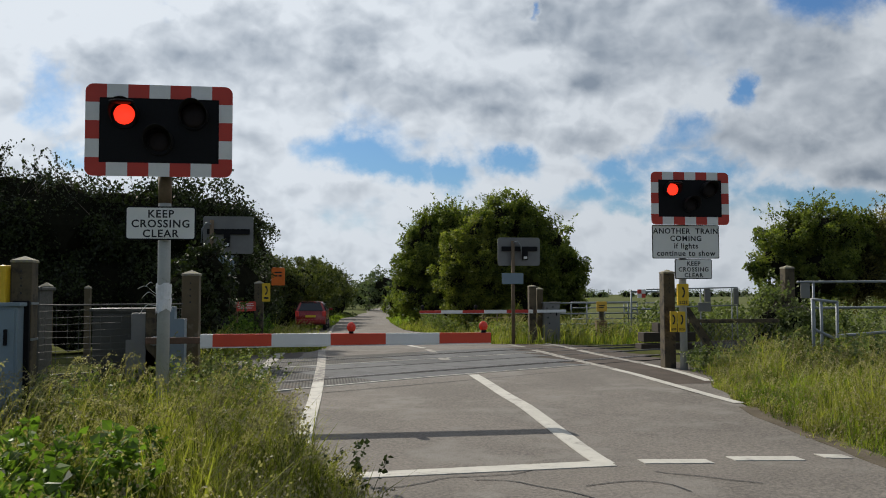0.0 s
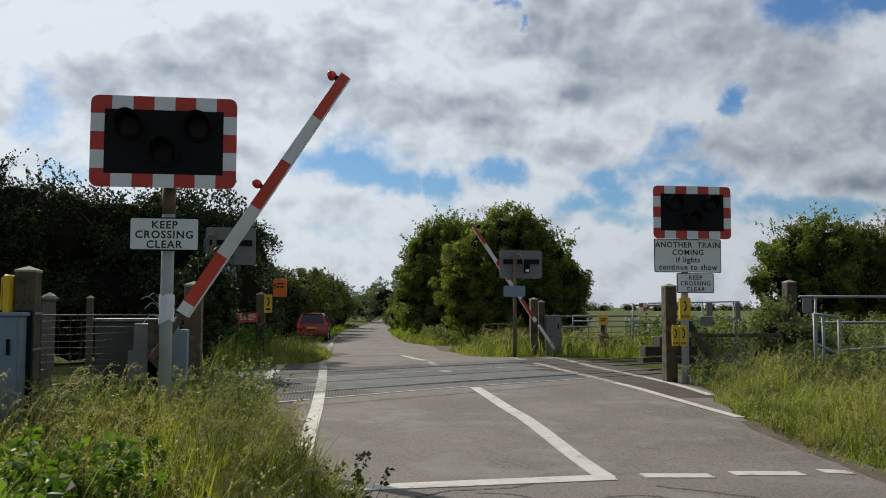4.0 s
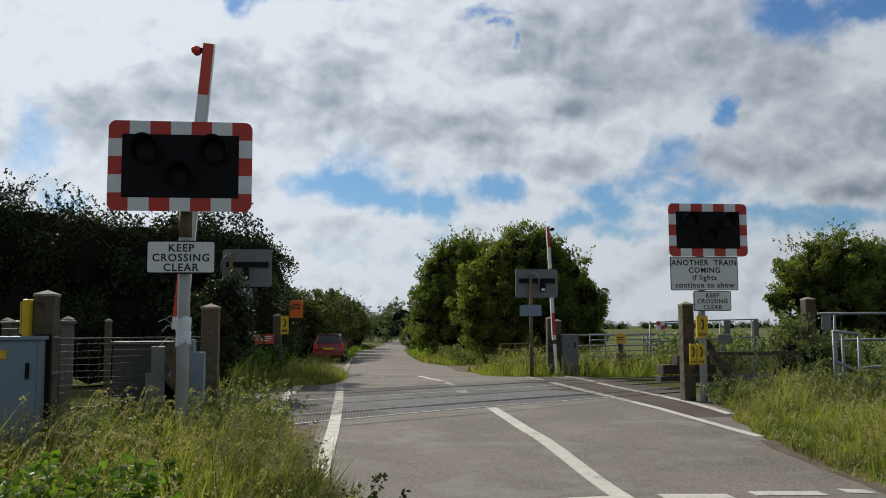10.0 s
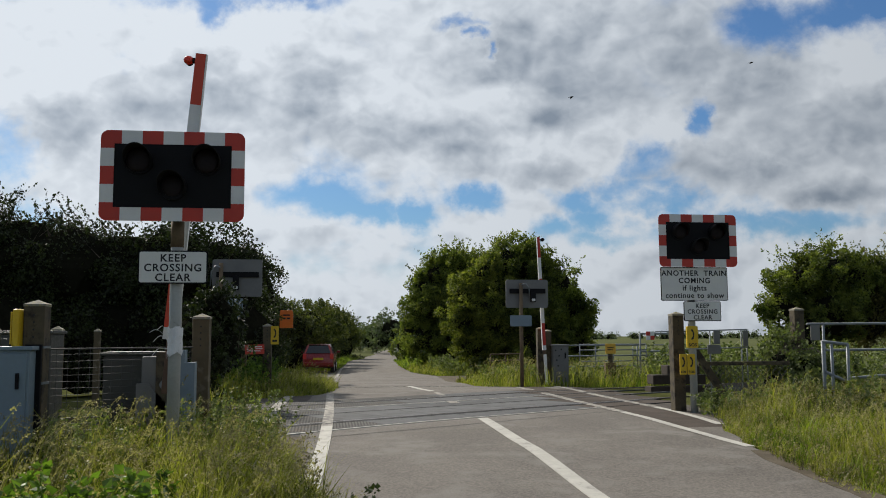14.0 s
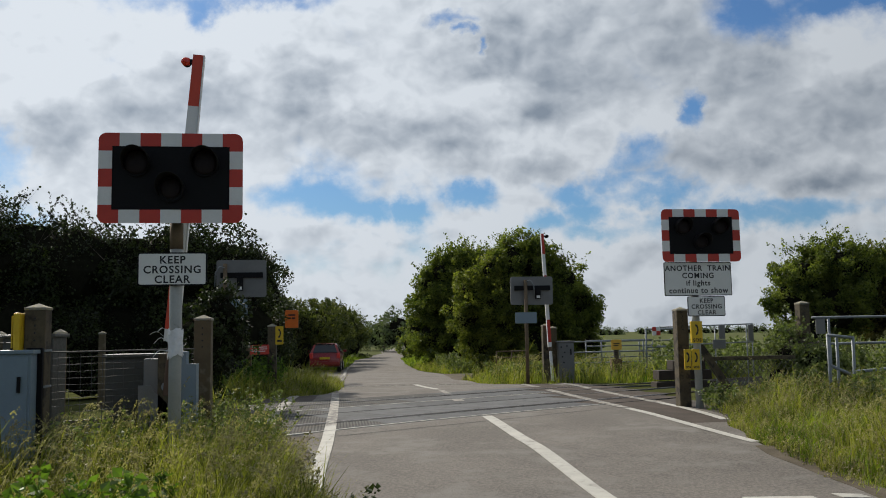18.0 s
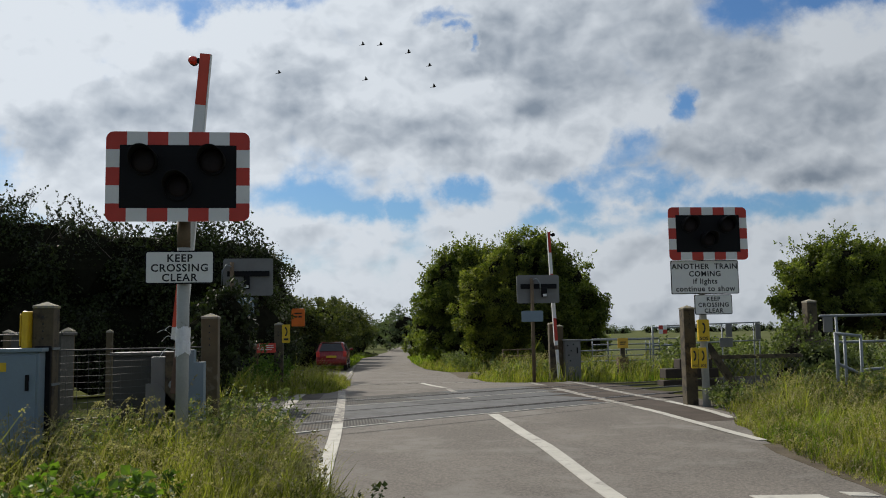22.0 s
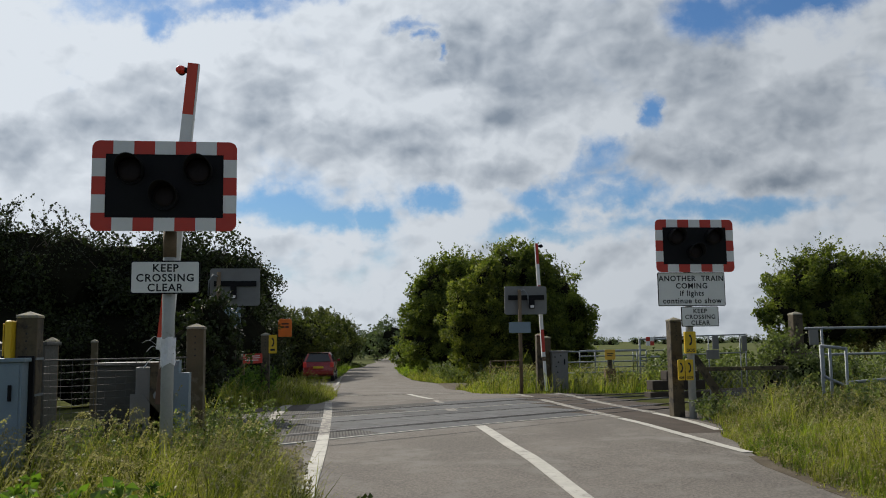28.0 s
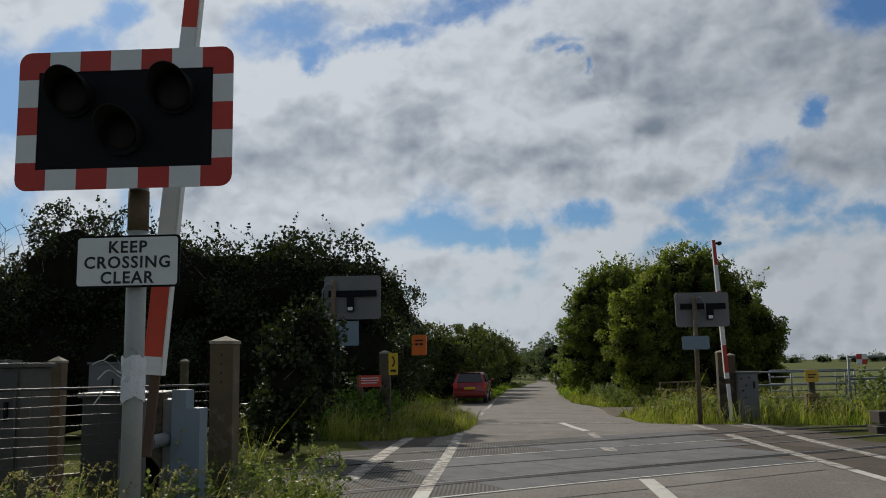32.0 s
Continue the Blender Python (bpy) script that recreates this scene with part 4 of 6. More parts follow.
BUSH_R = [(13.3, 28, 3.4, 0.85), (14.5, 28, 3.7, 0.9), (15.7, 28.3, 3.5, 0.9), (12.9, 28, 2.7, 0.7), (14.2, 27.8, 2.3, 1.1), (12.3, 28, 2.4, 0.4), (13.2, 27.8, 1.5, 0.9)]
tree("thorn_bush", 14.2, 28.2, "large rounded thorn bush with fresh green leaves", BUSH_R, 60000, 0.072, TREELEAF, 15, 90, shoot_len=0.7)
BUSH_B = [(16.4, 28.6, 3.3, 1.0), (17.5, 28.4, 3.6, 1.15), (18.9, 28.4, 3.4, 1.3), (16.1, 28.4, 2.2, 1.2), (18.2, 28, 2.1, 1.6), (20.5, 28, 3.0, 1.7)]
tree("thorn_bush", 17.6, 28.6, "broad thorn bush with bronzed leaves beside the green one", BUSH_B, 60000, 0.072, BROWNLEAF, 19, 70, shoot_len=0.6)
SCRUB = [(6.4, 16.6, 1.4, 0.32), (6.2, 16.3, 1.1, 0.34), (6.7, 16.2, 1.0, 0.38), (7.0, 16.0, 0.8, 0.4), (6.0, 16.2, 0.7, 0.34), (7.5, 16.4, 0.9, 0.4), (6.4, 15.6, 0.6, 0.36)]
tree("elder_scrub", 6.3, 16.4, "pale green scrub growing over the railings", SCRUB, 13000, 0.055, PALELEAF, 16, 60, shoot_len=0.45, core=0.4)
IVY = [(-4.75, 17.0, 1.9, 0.42), (-4.6, 17.0, 1.4, 0.48), (-4.8, 17.1, 0.9, 0.5), (-4.6, 17.0, 2.25, 0.25), (-4.35, 17.2, 2.2, 0.34), (-4.4, 17.2, 1.6, 0.48), (-4.9, 17.0, 0.6, 0.45)]
tree("ivy_bush", -4.7, 17.1, "glossy dark ivy bush climbing beside the far signal post", IVY, 7000, 0.075, SHADELEAF, 17, 16, shoot_len=0.35)
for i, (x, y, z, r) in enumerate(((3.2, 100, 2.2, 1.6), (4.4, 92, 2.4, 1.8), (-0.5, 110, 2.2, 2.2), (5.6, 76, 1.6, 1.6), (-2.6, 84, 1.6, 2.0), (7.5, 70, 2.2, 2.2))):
    tree("tree", x, y, "distant roadside tree, its green softened for haze", [(x, y, z, r), (x + r * 0.6, y, z - 0.5, r * 0.8), (x - r * 0.5, y + 1, z - 0.8, r * 0.8)], 3500, 0.22, HAZELEAF, 30 + i, 12, shoot_len=0.6)


def far_woods():
    g = np.random.default_rng(5)
    lumps = []
    for x in np.arange(-300, 420, 5.0):
        lumps.append((x + g.normal() * 3, 520 + g.normal() * 20, 0.6 + g.random() * 1.2, 2.6 + g.random() * 2.2))
    ob = crown("far_woodland", lumps, 40000, 0.75, HAZELEAF, None, 41, flat=0.75, core=0.6, lowest=-2)
    tagged(ob, "low line of distant trees along the fields", "woodland", kind="stuff")


far_woods()


# grasses: tapered blades, some with seed heads
def blades(name, n, place, height, width, material, seed, lean=0.45, heads=0.0, head_mat=None, label="", low=0.0):
    g = np.random.default_rng(seed)
    pts = np.array([p for p in (place(g) for _ in range(n)) if p is not None])
    n = len(pts)
    tuft = np.array([0.9 + 0.55 * noise.noise((x * 0.8, y * 0.8, seed)) + 0.75 * noise.noise((x * 2.6, y * 2.6, seed + 5.0)) for x, y in pts[:, :2]])
    h = (height[0] + (height[1] - height[0]) * g.random(n) ** 1.6) * pts[:, 3] * np.clip(tuft, 0.35, 1.5)
    a = g.random(n) * 6.283
    ln = (lean * (0.3 + g.random(n)) * h)
    wind = np.stack([np.cos(a) * ln + 0.10 * h, np.sin(a) * ln * 0.8, np.zeros(n)], 1)
    base = pts[:, :3] - np.array([0, 0, 0.03])
    up = np.stack([np.zeros(n), np.zeros(n), h], 1)
    b = g.random(n) * 6.283
    side = np.stack([np.cos(b), np.sin(b), np.zeros(n)], 1) * (width * (0.6 + 0.8 * g.random(n)))[:, None]
    p1 = base + up * 0.55 + wind * 0.3
    p2 = base + up * (0.98 - 0.25 * g.random(n))[:, None] + wind
    v = np.stack([base - side, base + side, p1 + side * 0.75, p1 - side * 0.75, p2], 1).reshape(-1, 3)
    idx = np.arange(n)[:, None] * 5
    faces = (idx + np.array([[0, 1, 2, 3]])).tolist() + (idx + np.array([[3, 2, 4]])).tolist()
    me = mesh_from(name, v, faces, material)
    ob = tagged(new(name, me), label or "long roadside grass", "grass", kind="stuff")
    if heads:
        k = g.random(n) < heads
        tip, w2, hh = p2[k], wind[k], h[k]
        m = len(tip)
        pos, out = [], []
        way = (p2[k] - p1[k])
        way /= np.linalg.norm(way, axis=1)[:, None]
        for j in range(13):
            t = g.random(m)[:, None]
            pos.append(tip - way * (0.02 + 0.17 * t) + g.normal(size=(m, 3)) * 0.012 * (0.4 + t))
            out.append(way + g.normal(size=(m, 3)) * 0.5)
        pos, out = np.concatenate(pos), np.concatenate(out)
        global rng
        rng = g
        hv = leaf_verts(pos, out, 0.021, -0.1)
        # thin stalks up to the heads
        s = side[k] / np.linalg.norm(side[k], axis=1)[:, None] * 0.0016
        st = np.stack([base[k] - s, base[k] + s, tip], 1).reshape(-1, 3)
        f = quads(len(pos)) + ((np.arange(m)[:, None] * 3 + np.arange(3)) + len(hv)).tolist()
        tagged(new(name + "_seed_heads", mesh_from(name + "_seed_heads", np.concatenate([hv, st]), f, head_mat or STRAW)), "pale seed heads of long grass", "grass", kind="stuff")
    return ob


def verge_left(y0, y1, far=-10.0):
    def place(g):
        y = y0 + (y1 - y0) * g.random()
        edge = interp(y, [(-3, -2.05), (6.2, -2.12), (7.2, -2.25), (8.5, -2.55), (9.3, -2.8), (12.0, -3.15), (13.2, -3.9), (19.4, -4.3), (19.8, -3.45), (20.4, -2.95), (21.1, -2.5), (22.9, -2.3), (25.5, -2.18), (27.5, -2.3), (29, -3.2), (30.5, -4.5), (47, -4.5), (49, -2.2), (55, -1.5), (64, -1.0), (77, 0.8)])
        x = edge - (edge - far) * g.random() ** 1.4 + abs(g.normal()) * 0.05
        if -1.2 < (Vector((x, y, 0)) - RAIL_A).dot(RAIL_N) < 4.3 and x < -4.2:
            return None
        return (x, y, land(x, y) - 0.03, 0.45 + 0.55 * min(1, (edge - x) / 0.7) + 0.1 * g.normal())
    return place


def verge_right(y0, y1, far=11.0):
    def place(g):
        y = y0 + (y1 - y0) * g.random()
        edge = interp(y, [(-3, 2.42), (7.2, 2.42), (8.5, 2.48), (9.4, 2.56), (10.4, 2.72), (11.7, 3.05), (13.4, 3.6), (14.0, 3.95), (22, 5.2), (23.7, 4.4), (24.1, 2.5), (24.6, 1.95), (25.4, 1.78), (29, 1.85), (30.3, 2.6), (30.8, 5.7), (38.4, 5.7), (39.2, 2.6), (48, 2.0), (54, 2.15), (67, 2.75), (77, 4.0)])
        x = edge + (far - edge) * g.random() ** 1.4 - abs(g.normal()) * 0.05
        if -1.3 < (Vector((x, y, 0)) - RAIL_A).dot(RAIL_N) < 4.3:
            return None
        return (x, y, land(x, y) - 0.03, 0.4 + 0.6 * min(1, (x - edge) / 0.8) + 0.1 * g.normal())
    return place


blades("verge_grass", 34000, verge_left(3.2, 9.2, -7.5), (0.2, 0.8), 0.0045, GRASS, 51, heads=0.2, label="long seeding grass on the near verge")
blades("verge_grass", 16000, verge_left(9.0, 13.0, -8.0), (0.2, 0.75), 0.005, GRASS, 52, heads=0.2, label="long dry grass below the fence")
blades("undergrowth_grass", 16000, verge_left(3.0, 10.0, -7.5), (0.1, 0.35), 0.006, LUSH, 53, label="short green undergrowth of the verge")
blades("verge_grass", 44000, verge_right(4.5, 14.5, 8.5), (0.12, 0.5), 0.005, LUSH, 54, heads=0.12, label="green grass verge with dry seed heads")
blades("verge_grass", 22000, verge_right(8.0, 15, 10.5), (0.25, 0.75), 0.005, GRASS, 55, heads=0.35, label="taller dry grass by the railings")
blades("far_verge_grass", 15000, verge_left(19.6, 30.5, -7), (0.25, 0.8), 0.008, GRASS, 56, heads=0.22, label="tall sunlit grass on the far verge")
blades("far_verge_grass", 9000, verge_left(19.6, 30.5, -6), (0.15, 0.45), 0.009, LUSH, 60, label="short green grass on the far verge")
blades("far_verge_grass", 22000, verge_right(23.6, 50, 11), (0.25, 0.85), 0.011, GRASS, 57, heads=0.22, label="tall seeding grass before the far trees")
blades("far_verge_grass", 12000, verge_right(23.6, 50, 9), (0.15, 0.5), 0.012, LUSH, 73, label="green grass before the far trees")
blades("far_verge_grass", 14000, verge_left(44, 74, -9), (0.2, 0.6), 0.018, LUSH, 58, label="grass along the far lane")
blades("far_verge_grass", 8000, verge_right(48, 74, 9), (0.2, 0.6), 0.018, LUSH, 59, label="grass along the far lane")


blades("verge_grass", 12000, verge_left(-9, 3.4, -9.0), (0.2, 0.7), 0.006, GRASS, 71, heads=0.08, label="long seeding grass behind the stop line")
blades("verge_grass", 12000, verge_right(-9, 4.7, 9.5), (0.15, 0.5), 0.007, LUSH, 72, label="green grass verge along the lane")


def weeds(name, n, place, height, size, material, seed, label):
    """Leafy stems: leaves in whorls up a thin stalk."""
    g = np.random.default_rng(seed)
    global rng
    rng = g
    pos, out, sv, sf = [], [], [], []
    for _ in range(n):
        p = place(g)
        if p is None:
            continue
        h = height[0] + (height[1] - height[0]) * g.random()
        tip = np.array([g.normal() * 0.12 + 0.06, g.normal() * 0.1, h])
        b = np.array(p[:3])
        m = int(10 + 22 * h)
        t = np.sqrt(g.random((m, 1)))
        a = g.random(m) * 6.283
        pos.append(b + tip * t)
        out.append(np.stack([np.cos(a), np.sin(a), 0.25 * np.ones(m)], 1) * 1.6)
        i = len(sv)
        s = np.array([0.004, 0.002, 0])
        sv += [b - s, b + s, b + tip]
        sf.append((i, i + 1, i + 2))
    pos, out = np.concatenate(pos), np.concatenate(out)
    v = leaf_verts(pos, out, size, 0.3)
    f = quads(len(pos)) + [tuple(j + len(v) for j in q) for q in sf]
    return tagged(new(name, mesh_from(name, np.concatenate([v, np.array(sv)]), f, material)), label, "weeds", kind="stuff")


def patch(x0, x1, y0, y1):
    """Places spread over a rectangle of ground, but not on the track."""
    def place(g):
        x, y = x0 + (x1 - x0) * g.random(), y0 + (y1 - y0) * g.random()
        if abs(x) > 4.2 and -1.2 < (Vector((x, y, 0)) - RAIL_A).dot(RAIL_N) < 4.4:
            return None
        return (x, y, land(x, y) - 0.03, 1.0)
    return place


def plumes(name, n, place, height, seed, label):
    """Tall stems whose feathery heads nod over, all bent one way by the wind."""
    global rng
    g = rng = np.random.default_rng(seed)
    pos, out, sv, sf = [], [], [], []
    for _ in range(n):
        q = place(g)
        if q is None or q[3] < 0.85:
            continue
        h = height[0] + (height[1] - height[0]) * g.random()
        lean = np.array([0.1 + 0.16 * g.random(), 0.08 * g.normal(), 0.0])
        path = [np.array(q[:3]) + lean * h * t * t * 1.3 + np.array([0, 0, h * (t - 0.16 * t ** 5)]) for t in np.linspace(0, 1, 7)]
        head = path[-1] + np.array([0.09, 0.02 * g.normal(), -0.045])
        path.append(head)
        for a, b in zip(path, path[1:]):
            i = len(sv)
            w = np.array([0.0016, 0.0008, 0])
            sv += [a - w, a + w, b + w, b - w]
            sf.append((i, i + 1, i + 2, i + 3))
        m = 26
        t = g.random((m, 1))
        axis = np.where(t < 0.55, path[-3] + (path[-2] - path[-3]) * t / 0.55, path[-2] + (head - path[-2]) * (t - 0.55) / 0.45)
        pos.append(axis + g.normal(size=(m, 3)) * 0.008)
        out.append(np.repeat((head - path[-3])[None, :], m, 0) * 6 + g.normal(size=(m, 3)) * 0.5)
    pos, out = np.concatenate(pos), np.concatenate(out)
    v = leaf_verts(pos, out, 0.016, 0.3)
    f = quads(len(pos)) + [tuple(j + len(v) for j in q) for q in sf]
    return tagged(new(name, mesh_from(name, np.concatenate([v, np.array(sv)]), f, STRAW)), label, "grass", kind="stuff")


plumes("nodding_grass", 330, verge_left(6.6, 10.6, -5.6), (0.55, 0.95), 81, "tall nodding grass with pale feathery heads")
plumes("nodding_grass", 90, verge_left(3.6, 6.8, -5.0), (0.5, 0.9), 82, "tall nodding grass near the lane's edge")
plumes("nodding_grass", 260, verge_right(8.0, 13.5, 8.0), (0.4, 0.8), 83, "brown seeding grass on the bank")
plumes("nodding_grass", 300, verge_right(24.0, 30.5, 7.0), (0.5, 1.0), 84, "pale seeding grass by the far signal")
weeds("bank_scrub", 620, patch(5.7, 13.0, 15.9, 19.5), (0.5, 1.3), 0.055, PALELEAF, 85, "rank pale weeds growing through the railings")
weeds("bank_docks", 260, patch(4.8, 8.0, 12.0, 15.0), (0.25, 0.55), 0.05, BROWNLEAF, 86, "brownish docks and weeds on the bank")
weeds("nettle_bed", 420, patch(-6.2, -3.6, 4.6, 7.0), (0.3, 0.7), 0.075, WEED, 61, "bright green nettles and thistles on the near verge")
weeds("tall_weeds", 240, patch(-5.2, -3.3, 9.0, 11.2), (0.3, 0.7), 0.04, PALELEAF, 62, "straggling pale weeds below the signal")
weeds("bramble", 9, patch(-2.35, -1.95, 6.7, 7.5), (0.2, 0.42), 0.045, SHADELEAF, 63, "dark bramble sprays at the road edge")
weeds("bank_weeds", 420, patch(4.9, 9.5, 11.5, 14.5), (0.25, 0.75), 0.055, PALELEAF, 64, "pale weeds on the bank by the railings")
weeds("hedge_foot", 420, patch(-5.4, -3.7, 20.6, 23.0), (0.4, 0.95), 0.07, WEED, 65, "undergrowth at the foot of the hedge")
weeds("far_weeds", 500, patch(2.6, 8.5, 25.8, 30.0), (0.25, 0.6), 0.09, PALELEAF, 66, "cow parsley and docks on the far verge")
weeds("field_edge", 900, patch(8.6, 26.0, 24.0, 32.0), (0.5, 1.4), 0.09, PALELEAF, 67, "rank weeds along the field edge")
weeds("field_edge", 620, patch(7.8, 14.5, 23.6, 28.0), (0.6, 1.35), 0.085, PALELEAF, 89, "tall pale weeds beyond the track")
weeds("trackside_weeds", 500, patch(-9.5, -4.4, 10.9, 13.2), (0.25, 0.6), 0.048, WEED, 69, "weeds along the track behind the fence")
weeds("tree_foot", 800, patch(2.8, 9.5, 38.8, 47.5), (0.3, 0.95), 0.09, PALELEAF, 87, "pale cow parsley and brambles at the foot of the trees")
weeds("edge_stems", 130, patch(-3.9, -3.0, 9.4, 12.0), (0.35, 0.8), 0.034, PALELEAF, 88, "straggling stems beside the crossing")
weeds("post_weeds", 80, patch(3.6, 4.7, 13.4, 15.0), (0.15, 0.5), 0.05, PALELEAF, 68, "weeds round the concrete post")


# ---- barriers in place ----
BANDS = [(0.13, WHITE), (0.625, BOOMRED), (0.638, WHITE), (0.607, BOOMRED), (0.6, WHITE), (0.587, BOOMRED)]


def banded(name, label, side, arm, x, y, z, deep=0.14, red=None):
    """A boom that turns about its pivot: a grey arm, then bands, two lamps."""
    boom = thing(name, x, y, z, label, "barrier", "crossing barriers")
    at, length = arm, arm + sum(b[0] for b in BANDS)
    part("boom_arm", boxed(min(-0.1 * side, side * (arm + 0.1)), max(-0.1 * side, side * (arm + 0.1)), 0.036, 0.07, -0.035, 0.035, 0.008), RUSTRAIL, boom)
    for w, m in BANDS:
        h0, h1 = deep * (1 - 0.2 * at / length) / 2, deep * (1 - 0.2 * (at + w) / length) / 2
        pts = [(side * at, -h0), (side * (at + w), -h1), (side * (at + w), h1), (side * at, h0)]
        part("band", prism(bmesh.new(), pts, -0.035, 0.035), red if red and m is BOOMRED else m, boom)
        at += w
    h0, h1 = deep / 2, deep * 0.4
    part("edge_strip", prism(bmesh.new(), [(side * arm, -h0 - 0.002), (side * length, -h1 - 0.002), (side * length, -h1 - 0.012), (side * arm, -h0 - 0.012)], -0.037, 0.037), WHITE, boom, "white lower edge")
    for s in (arm + 1.62, length - 0.08):
        lamp = part("boom_lamp", boxed(side * s - 0.025, side * s + 0.025, -0.03, 0.03, 0.05, 0.085, 0.004), BLACK, boom, "small red lamp on the boom")
        bm = bmesh.new()
        bmesh.ops.create_uvsphere(bm, u_segments=14, v_segments=8, radius=0.05, matrix=Matrix.Translation((side * s, 0, 0.13)) @ Matrix.Diagonal((1, 0.7, 1.15, 1)))
        part("dome", bm, BLACK if red else LAMPRED, lamp, "", True)
        part("lamp_back", tubed((side * s, 0.02, 0.13), (side * s, 0.075, 0.13), 0.05, 0.045, 14), BLACK, lamp)
    return boom


near_boom = banded("barrier_boom", "red and white banded boom, rising from lowered to upright", 1, 0.485, -4.143, 10.25, 1.157)
# the darker red puts the far boom's shade into its paint
far_boom = banded("barrier_boom", "red and white banded boom beyond the tracks, rising to upright", -1, 0.1, 3.64, 24.42, 1.17, 0.09, RED)
part("counter_arm", boxed(0.02, 0.85, -0.05, -0.01, -0.04, 0.04, 0.006), WHITE, far_boom, "white counterbalance arm")


# ---- posts, cabinets and fences ----
def concrete_post(x, y, top, w, material, label, capmat=None, holes=True, name="concrete_post"):
    z = land(x, y)
    p = thing(name, x, y, z, label, "post", "crossing posts")
    h = top - z
    bm = bmesh.new()
    box(bm, -w / 2, w / 2, -w / 2, w / 2, -0.3, h - 0.07, 0.012)
    for v in bm.verts:
        if v.co.z > 0:
            v.co.x += noise.noise((x, y, v.co.z * 2)) * 0.006
    part("shaft", bm, material, p)
    bm = bmesh.new()
    k = w / 2 + 0.004
    base = [bm.verts.new(q) for q in ((-k, -k, h - 0.07), (k, -k, h - 0.07), (k, k, h - 0.07), (-k, k, h - 0.07))]
    rim = [bm.verts.new(q) for q in ((-k, -k, h - 0.045), (k, -k, h - 0.045), (k, k, h - 0.045), (-k, k, h - 0.045))]
    tip = bm.verts.new((0, 0, h))
    for i in range(4):
        j = (i + 1) % 4
        bm.faces.new((base[i], base[j], rim[j], rim[i]))
        bm.faces.new((rim[i], rim[j], tip))
    part("cap", bm, capmat or CAPCONC, p, "pointed lichened cap")
    if holes:
        for i in range(4):
            part("bolt_hole", tubed((0.0, -w / 2 - 0.002, h - 0.16 - 0.075 * i), (0, -w / 2 + 0.01, h - 0.16 - 0.075 * i), 0.011, 0.011, 8), INK, p)
    return p


concrete_post(-3.91, 11.33, 1.95, 0.2, CONC, "square concrete post with a pointed cap, standing in weeds")
strapped = concrete_post(-5.42, 10.1, 2.06, 0.21, DARKCONC, "dark weathered concrete post with straps and a lichened cap")
for z in (0.75, 1.25, 1.62):
    part("strap", boxed(-0.112, 0.112, -0.112, 0.112, z - 0.35 - 0.012, z - 0.35 + 0.012), GALV, strapped, "thin metal strap")
part("angle_iron", boxed(-0.06, 0.1, -0.16, -0.11, -0.2, 1.3, 0.004), BLACK, strapped, "dark iron upright")
concrete_post(3.5, 14.75, 2.06, 0.2, DARKCONC, "brown weathered concrete post beside the signal")
concrete_post(6.76, 16.6, 2.2, 0.2, DARKCONC, "dark weathered concrete post in scrub")
concrete_post(3.6, 24.72, 1.92, 0.21, DARKCONC, "brown concrete post holding the far barrier")
concrete_post(3.88, 25.0, 1.85, 0.18, CONC, "pale concrete post behind the far barrier", holes=False)
concrete_post(-3.77, 21.05, 1.98, 0.2, DARKCONC, "dark post at the far verge with a telephone plate")
concrete_post(-5.85, 12.3, 1.82, 0.13, TIMBER, "small brown post in the fence", holes=False)
concrete_post(-7.05, 19.1, 1.86, 0.12, CONC, "slim concrete fence post before the hedge", holes=False)
concrete_post(-8.2, 16.8, 1.86, 0.14, DARKCONC, "fence post by the railway", holes=False)
concrete_post(-4.35, 21.6, 1.5, 0.12, TIMBER, "short grey post in the undergrowth", holes=False)


def sweep(points, r, seg=6):
    """One continuous tube along points."""
    bm = bmesh.new()
    rings = []
    for i, p in enumerate(points):
        a, b = Vector(points[max(0, i - 1)]), Vector(points[min(len(points) - 1, i + 1)])
        q = (b - a).to_track_quat("Z", "Y")
        rings.append([bm.verts.new(Vector(p) + q @ Vector((r * math.cos(2 * math.pi * k / seg), r * math.sin(2 * math.pi * k / seg), 0))) for k in range(seg)])
    for a, b in zip(rings, rings[1:]):
        for k in range(seg):
            j = (k + 1) % seg
            bm.faces.new((a[k], a[j], b[j], b[k]))
    bm.faces.new(rings[0][::-1])
    bm.faces.new(rings[-1])
    return bm


def wire_fence(x0, y0, x1, y1, top, low, n, label, verticals=0, posts=()):
    f = thing("wire_fence", x0, y0, 0, label, "fence")
    d = Vector((x1 - x0, y1 - y0, 0))
    part("top_rail", tubed((0, 0, top), (d.x, d.y, top), 0.009, None, 8), WIRE, f)
    for i in range(n):
        z = low + (top - 0.06 - low) * i / (n - 1)
        bm = sweep([(d.x * t / 8, d.y * t / 8, z + 0.005 * math.sin(1.1 * t + i)) for t in range(9)], 0.0026, 5)
        part("wire", bm, WIRE, f)
    for i in range(verticals):
        t = (i + 0.5) / verticals
        part("upright_wire", tubed((d.x * t, d.y * t, low), (d.x * t, d.y * t, top), 0.0026, None, 5), WIRE, f)
    return f


wire_fence(-5.3, 10.2, -3.98, 11.25, 1.545, 0.62, 13, "sagging wire stock fence between two concrete posts", 14)
wire_fence(-9.2, 9.9, -5.5, 10.2, 1.72, 0.9, 4, "slack wires running off from the concrete post")


